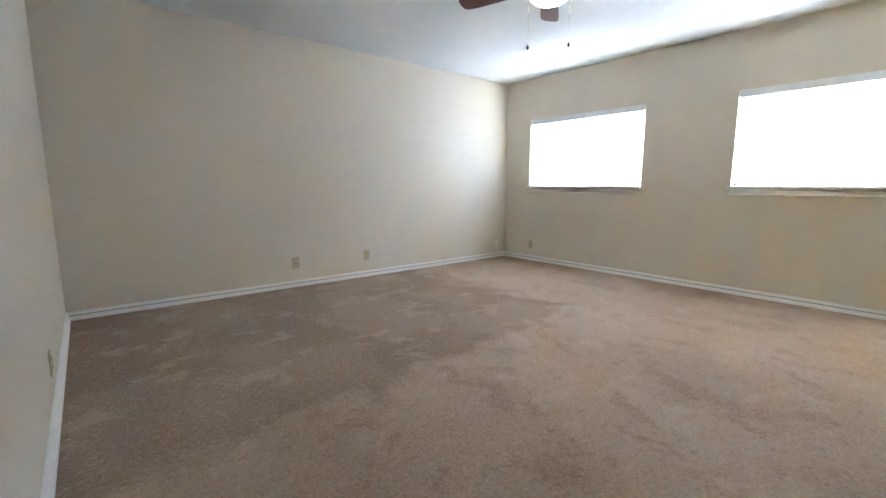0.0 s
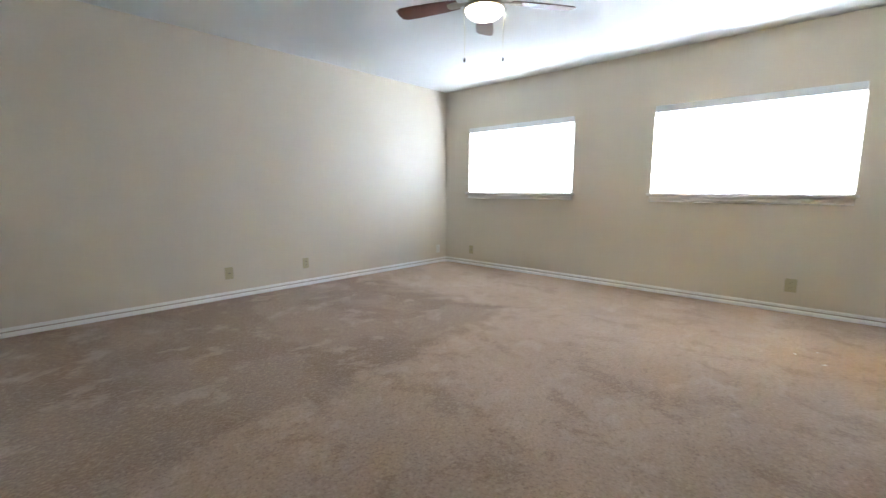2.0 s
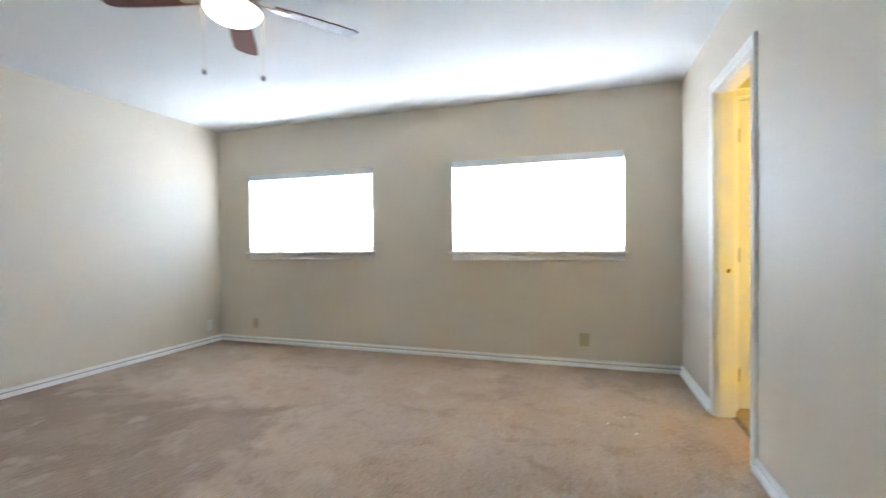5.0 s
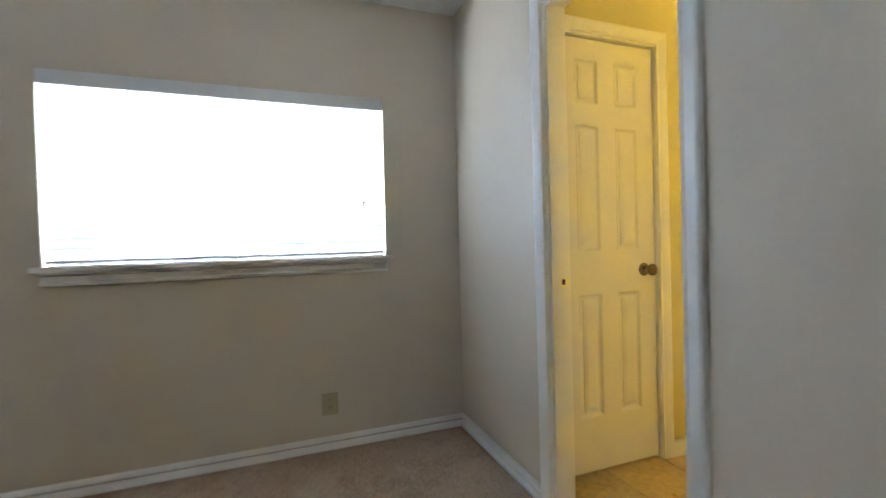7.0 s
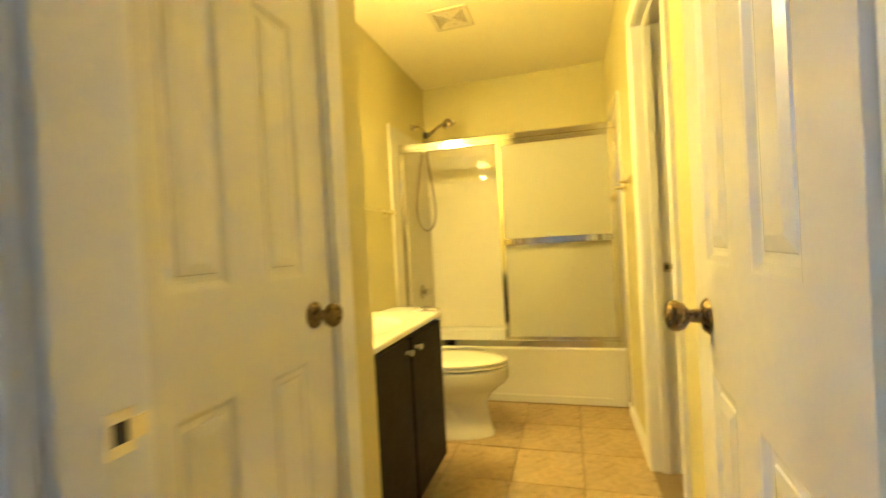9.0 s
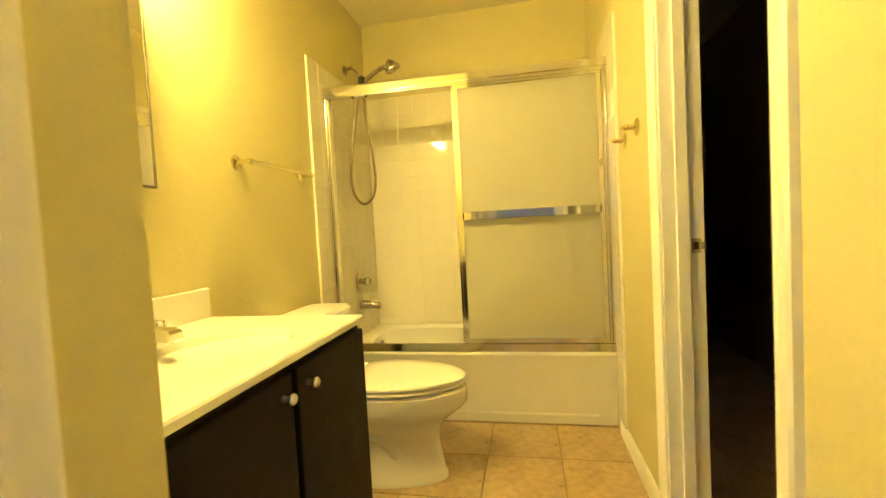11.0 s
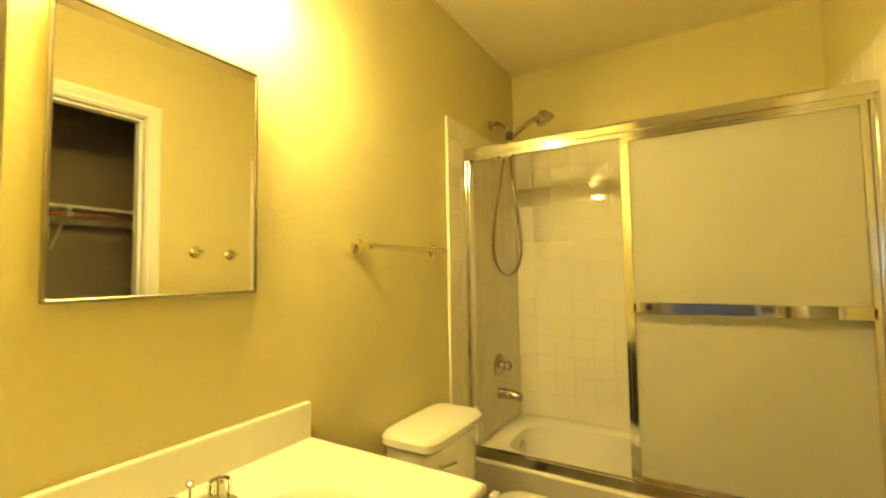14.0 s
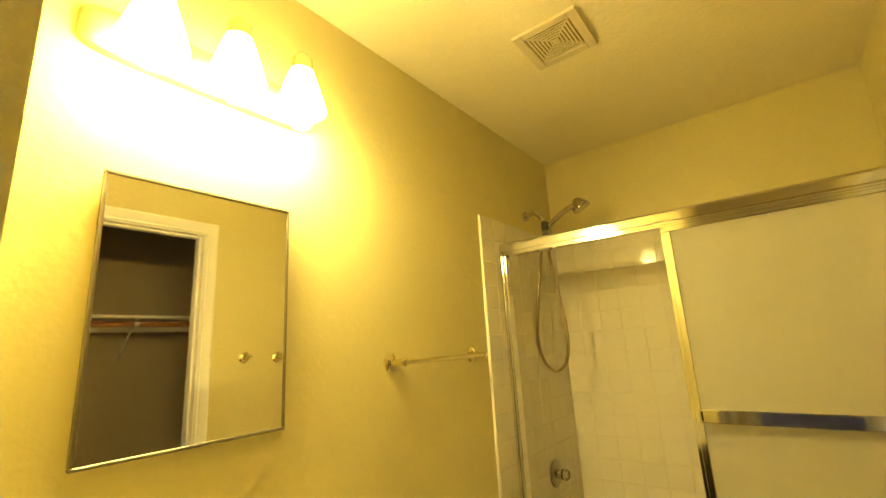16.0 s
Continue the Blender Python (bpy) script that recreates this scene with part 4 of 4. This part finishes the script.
# ---- shower fittings ----
fit_set = thing("hand_shower", 7.797, BN - 0.013, 2.02, 0, "chrome hand shower with metal hose on a wall arm", "shower head")
part("flange", lathe([(0.030, 0), (0.029, -0.006), (0.016, -0.014), (0.011, -0.016)], 28, "y"), NICKEL, fit_set, smooth=True)
part("arm", tube([(0, -0.005, 0), (0, -0.05, 0.008), (0.0, -0.085, -0.020), (0.0, -0.102, -0.055)], 0.0105, 14), NICKEL, fit_set, smooth=True)
part("holder", lathe([(0.012, 0.024), (0.020, 0.018), (0.020, -0.018), (0.013, -0.026)], 20, at=(0.0, -0.106, -0.072)), RUBBER, fit_set, smooth=True)
grip = part("hand_grip", tube([(-0.004, -0.095, -0.112), (0.014, -0.130, -0.068), (0.046, -0.200, -0.006), (0.066, -0.246, 0.020)], 0.0135, 14), NICKEL, fit_set, smooth=True)
bm = lathe([(0.014, 0.055), (0.026, 0.044), (0.046, 0.014), (0.050, 0.0), (0.048, -0.008), (0.040, -0.010), (0.0, -0.009)], 32)
bmesh.ops.transform(bm, matrix=Matrix.Translation((0.080, -0.280, 0.004)) @ Matrix.Rotation(radians(-26), 4, "X") @ Matrix.Rotation(radians(-8), 4, "Y"), verts=bm.verts[:])
part("spray_head", bm, NICKEL, grip, smooth=True)
hose = [(-0.004, -0.092, -0.115), (-0.010, -0.066, -0.25), (-0.015, -0.026, -0.48), (-0.010, -0.006, -0.66), (0.0, -0.024, -0.765), (0.012, -0.074, -0.812), (0.020, -0.128, -0.77), (0.022, -0.148, -0.67), (0.018, -0.138, -0.50), (0.008, -0.112, -0.28), (0.0, -0.106, -0.095)]
part("hose", tube(hose, 0.0075, 12, steps=10), HOSE, fit_set, "ribbed metal hose", smooth=True)

valve = thing("shower_valve", 7.835, BN - 0.013, 0.728, 0, "round chrome shower valve with clear knob", "valve")
part("escutcheon", lathe([(0.062, 0), (0.062, -0.004), (0.050, -0.012), (0.020, -0.018), (0.016, -0.030)], 40, "y"), NICKEL, valve, smooth=True)
part("handle", lathe([(0.014, -0.030), (0.024, -0.036), (0.026, -0.058), (0.020, -0.066), (0, -0.067)], 12, "y"), ACRYLIC, valve, "clear acrylic knob handle")
spout = thing("tub_spout", 7.835, BN - 0.013, 0.582, 0, "chrome tub spout below the valve", "faucet")
part("spout_body", loft([ring(0, 0, 0.030, 0.030, 0, 24), ring(0, 0, 0.027, 0.028, 0.02, 24), ring(0, -0.002, 0.023, 0.025, 0.08, 24), ring(0, -0.006, 0.022, 0.024, 0.115, 24), ring(0, -0.010, 0.016, 0.018, 0.125, 24)]), NICKEL, spout, smooth=True).rotation_euler = (radians(90), 0, 0)

# ---- ceiling vent ----
vent = thing("ceiling_vent", 7.106, -0.740, H, 0, "square beige bathroom exhaust fan grille", "vent")
# shallow plate, coloured dark in place of the recess's own shadow
part("backing", block(-0.098, 0.098, -0.098, 0.098, -0.004, -0.001), VENT_DARK, vent, "dark brown plate painting the shaded recess behind the grille")
bm = bmesh.new()
for b in ((-0.118, 0.118, -0.118, -0.085), (-0.118, 0.118, 0.085, 0.118), (-0.118, -0.085, -0.085, 0.085), (0.085, 0.118, -0.085, 0.085)):
    add_box(bm, *b, -0.014, -0.001, 0.003, 2)
part("frame", bm, VENT, vent)
for k in range(6):
    o = 0.079 - k * 0.0125
    bm = bmesh.new()
    for b in ((-o, o, -o, -o + 0.007), (-o, o, o - 0.007, o), (-o, -o + 0.007, -o + 0.007, o - 0.007), (o - 0.007, o, -o + 0.007, o - 0.007)):
        add_box(bm, *b, -0.012, -0.0095)
    part("slat", bm, VENT, vent)
for a in (45, 135):
    bm = block(-0.118, 0.118, -0.002, 0.002, -0.0095, -0.004)
    bmesh.ops.rotate(bm, verts=bm.verts[:], matrix=Matrix.Rotation(radians(a), 3, "Z"))
    part("rib", bm, VENT, vent)
part("hub", block(-0.009, 0.009, -0.009, 0.009, -0.012, -0.004, 0.002), VENT, vent)

# ---- closet shelf ----
shelf = thing("closet_shelf", 6.5, CLB, 1.60, 0, "painted closet shelf with wooden hanging rod", "shelf")
part("board", block(-1.075, 1.075, 0.0, 0.31, 0.04, 0.058, 0.002), TRIM, shelf)
part("cleat", block(-1.075, 1.075, 0.0, 0.018, -0.03, 0.04, 0.002), TRIM, shelf)
part("hanging_rod", tube([(-1.075, 0.28, 0.005), (1.075, 0.28, 0.005)], 0.017, 16, steps=1), ROD_WOOD, shelf, "reddish wooden rod", smooth=True)
br = part("bracket", block(0.19, 0.215, 0.0, 0.30, 0.030, 0.040), PLATE_WHITE, shelf)
part("brace", tube([(0.2025, 0.27, 0.03), (0.2025, 0.003, -0.19)], 0.007, 8, steps=1), PLATE_WHITE, br)
part("rod_cup", lathe([(0.020, -0.012), (0.020, 0.012)], 16, "x", (0.2025, 0.28, 0.005)), PLATE_WHITE, br)

# ---- wall tiles of the tub surround ----
PITCH, TILE_T = 0.1085, 0.012
TZ0, TZ1 = RIM + 0.003, 1.938
TX0 = 7.332


def tile_mesh(w, h, t=0.006):
    """A glazed tile in local x and z, with a cushioned edge, facing local -y."""
    rings = [[(a, y, b) for a, b in ((-w / 2 + i, -h / 2 + i), (w / 2 - i, -h / 2 + i), (w / 2 - i, h / 2 - i), (-w / 2 + i, h / 2 - i))] for y, i in ((0, 0), (-t + 0.0015, 0), (-t, 0.002))]
    bm = loft(rings, cap_start=False)
    bmesh.ops.recalc_face_normals(bm, faces=bm.faces[:])
    me = bpy.data.meshes.new("tile")
    bm.to_mesh(me)
    bm.free()
    me.materials.append(TILE)
    return me


def tile_wall(parent, name, origin, rz, run, z0, z1, row_offset=0.0):
    """Sets square tiles on a mortar bed along a wall, in rows from the top down."""
    m = pose(*origin, 0, 0, rz)
    bm = block(0, run, -TILE_T + 0.0018, 0, z0, z1)
    bmesh.ops.transform(bm, matrix=m, verts=bm.verts[:])
    part("tile_bed", bm, GROUT, parent)
    whole = {}
    z = z1
    while z > z0 + 0.02:
        h = min(PITCH, z - z0)
        x = 0.0
        while x < run - 0.015:
            w = min(PITCH, run - x)
            key = (round(w, 3), round(h, 3))
            if key not in whole:
                whole[key] = tile_mesh(w - 0.0015, h - 0.0015)
            t = new("tile", whole[key])
            t.matrix_world = m @ pose(x + w / 2, -TILE_T + 0.006 + random.uniform(-0.0002, 0.0002), z - h / 2, random.uniform(-0.35, 0.35), 0, random.uniform(-0.35, 0.35))
            t.parent = parent
            x += PITCH
        z -= h


tile_wall(bath_east, "east", (BE, BN - 0.012, 0), -90, BN - BS - 0.024, TZ0, TZ1)
tile_wall(bath_north, "north", (TX0, BN, 0), 0, BE - TX0, TZ0, TZ1)
tile_wall(bath_south, "south", (BE, BS, 0), 180, BE - TX0, TZ0, TZ1)
for y, s, rz, wall_ob in ((BN, -1, 0, bath_north), (BS, 1, 180, bath_south)):
    bm = block(TX0, TF - 0.013, min(y, y + s * TILE_T), max(y, y + s * TILE_T), 0.002, TZ0 - 0.001, 0.002, 1)
    part("tile_leg", bm, TILE, wall_ob)

# ---- floor tiles ----
FP = 0.3215
tiles = {}
x = 7.187 + FP
while x > EX1:
    x0, x1 = max(x - FP, EX1 + 0.004), min(x, TF + 0.002)
    y = -1.041 - FP
    while y < BN:
        y0, y1 = max(y - FP + 0.0, BS + 0.001), min(y, BN - 0.001)
        if y1 - y0 > 0.02 and x1 - x0 > 0.02 and not (x1 < ALC - 0.12 and y0 > LIN_Y + 0.1):
            key = (round(x1 - x0, 3), round(y1 - y0, 3))
            if key not in tiles:
                w, d = (key[0] - 0.005) / 2, (key[1] - 0.005) / 2
                bm = loft([[(a, b, z) for a, b in ((-w + i, -d + i), (w - i, -d + i), (w - i, d - i), (-w + i, d - i))] for z, i in ((-0.004, 0), (-0.001, 0), (0.0, 0.002))], cap_start=False)
                bmesh.ops.recalc_face_normals(bm, faces=bm.faces[:])
                tiles[key] = bpy.data.meshes.new("floor_tile")
                bm.to_mesh(tiles[key])
                bm.free()
                tiles[key].materials.append(FLOOR_TILE)
            t = new("floor_tile", tiles[key])
            t.parent, t.location = bath_floor, ((x0 + x1) / 2, (y0 + y1) / 2, random.uniform(-0.0004, 0.0003))
        y += FP
    x -= FP
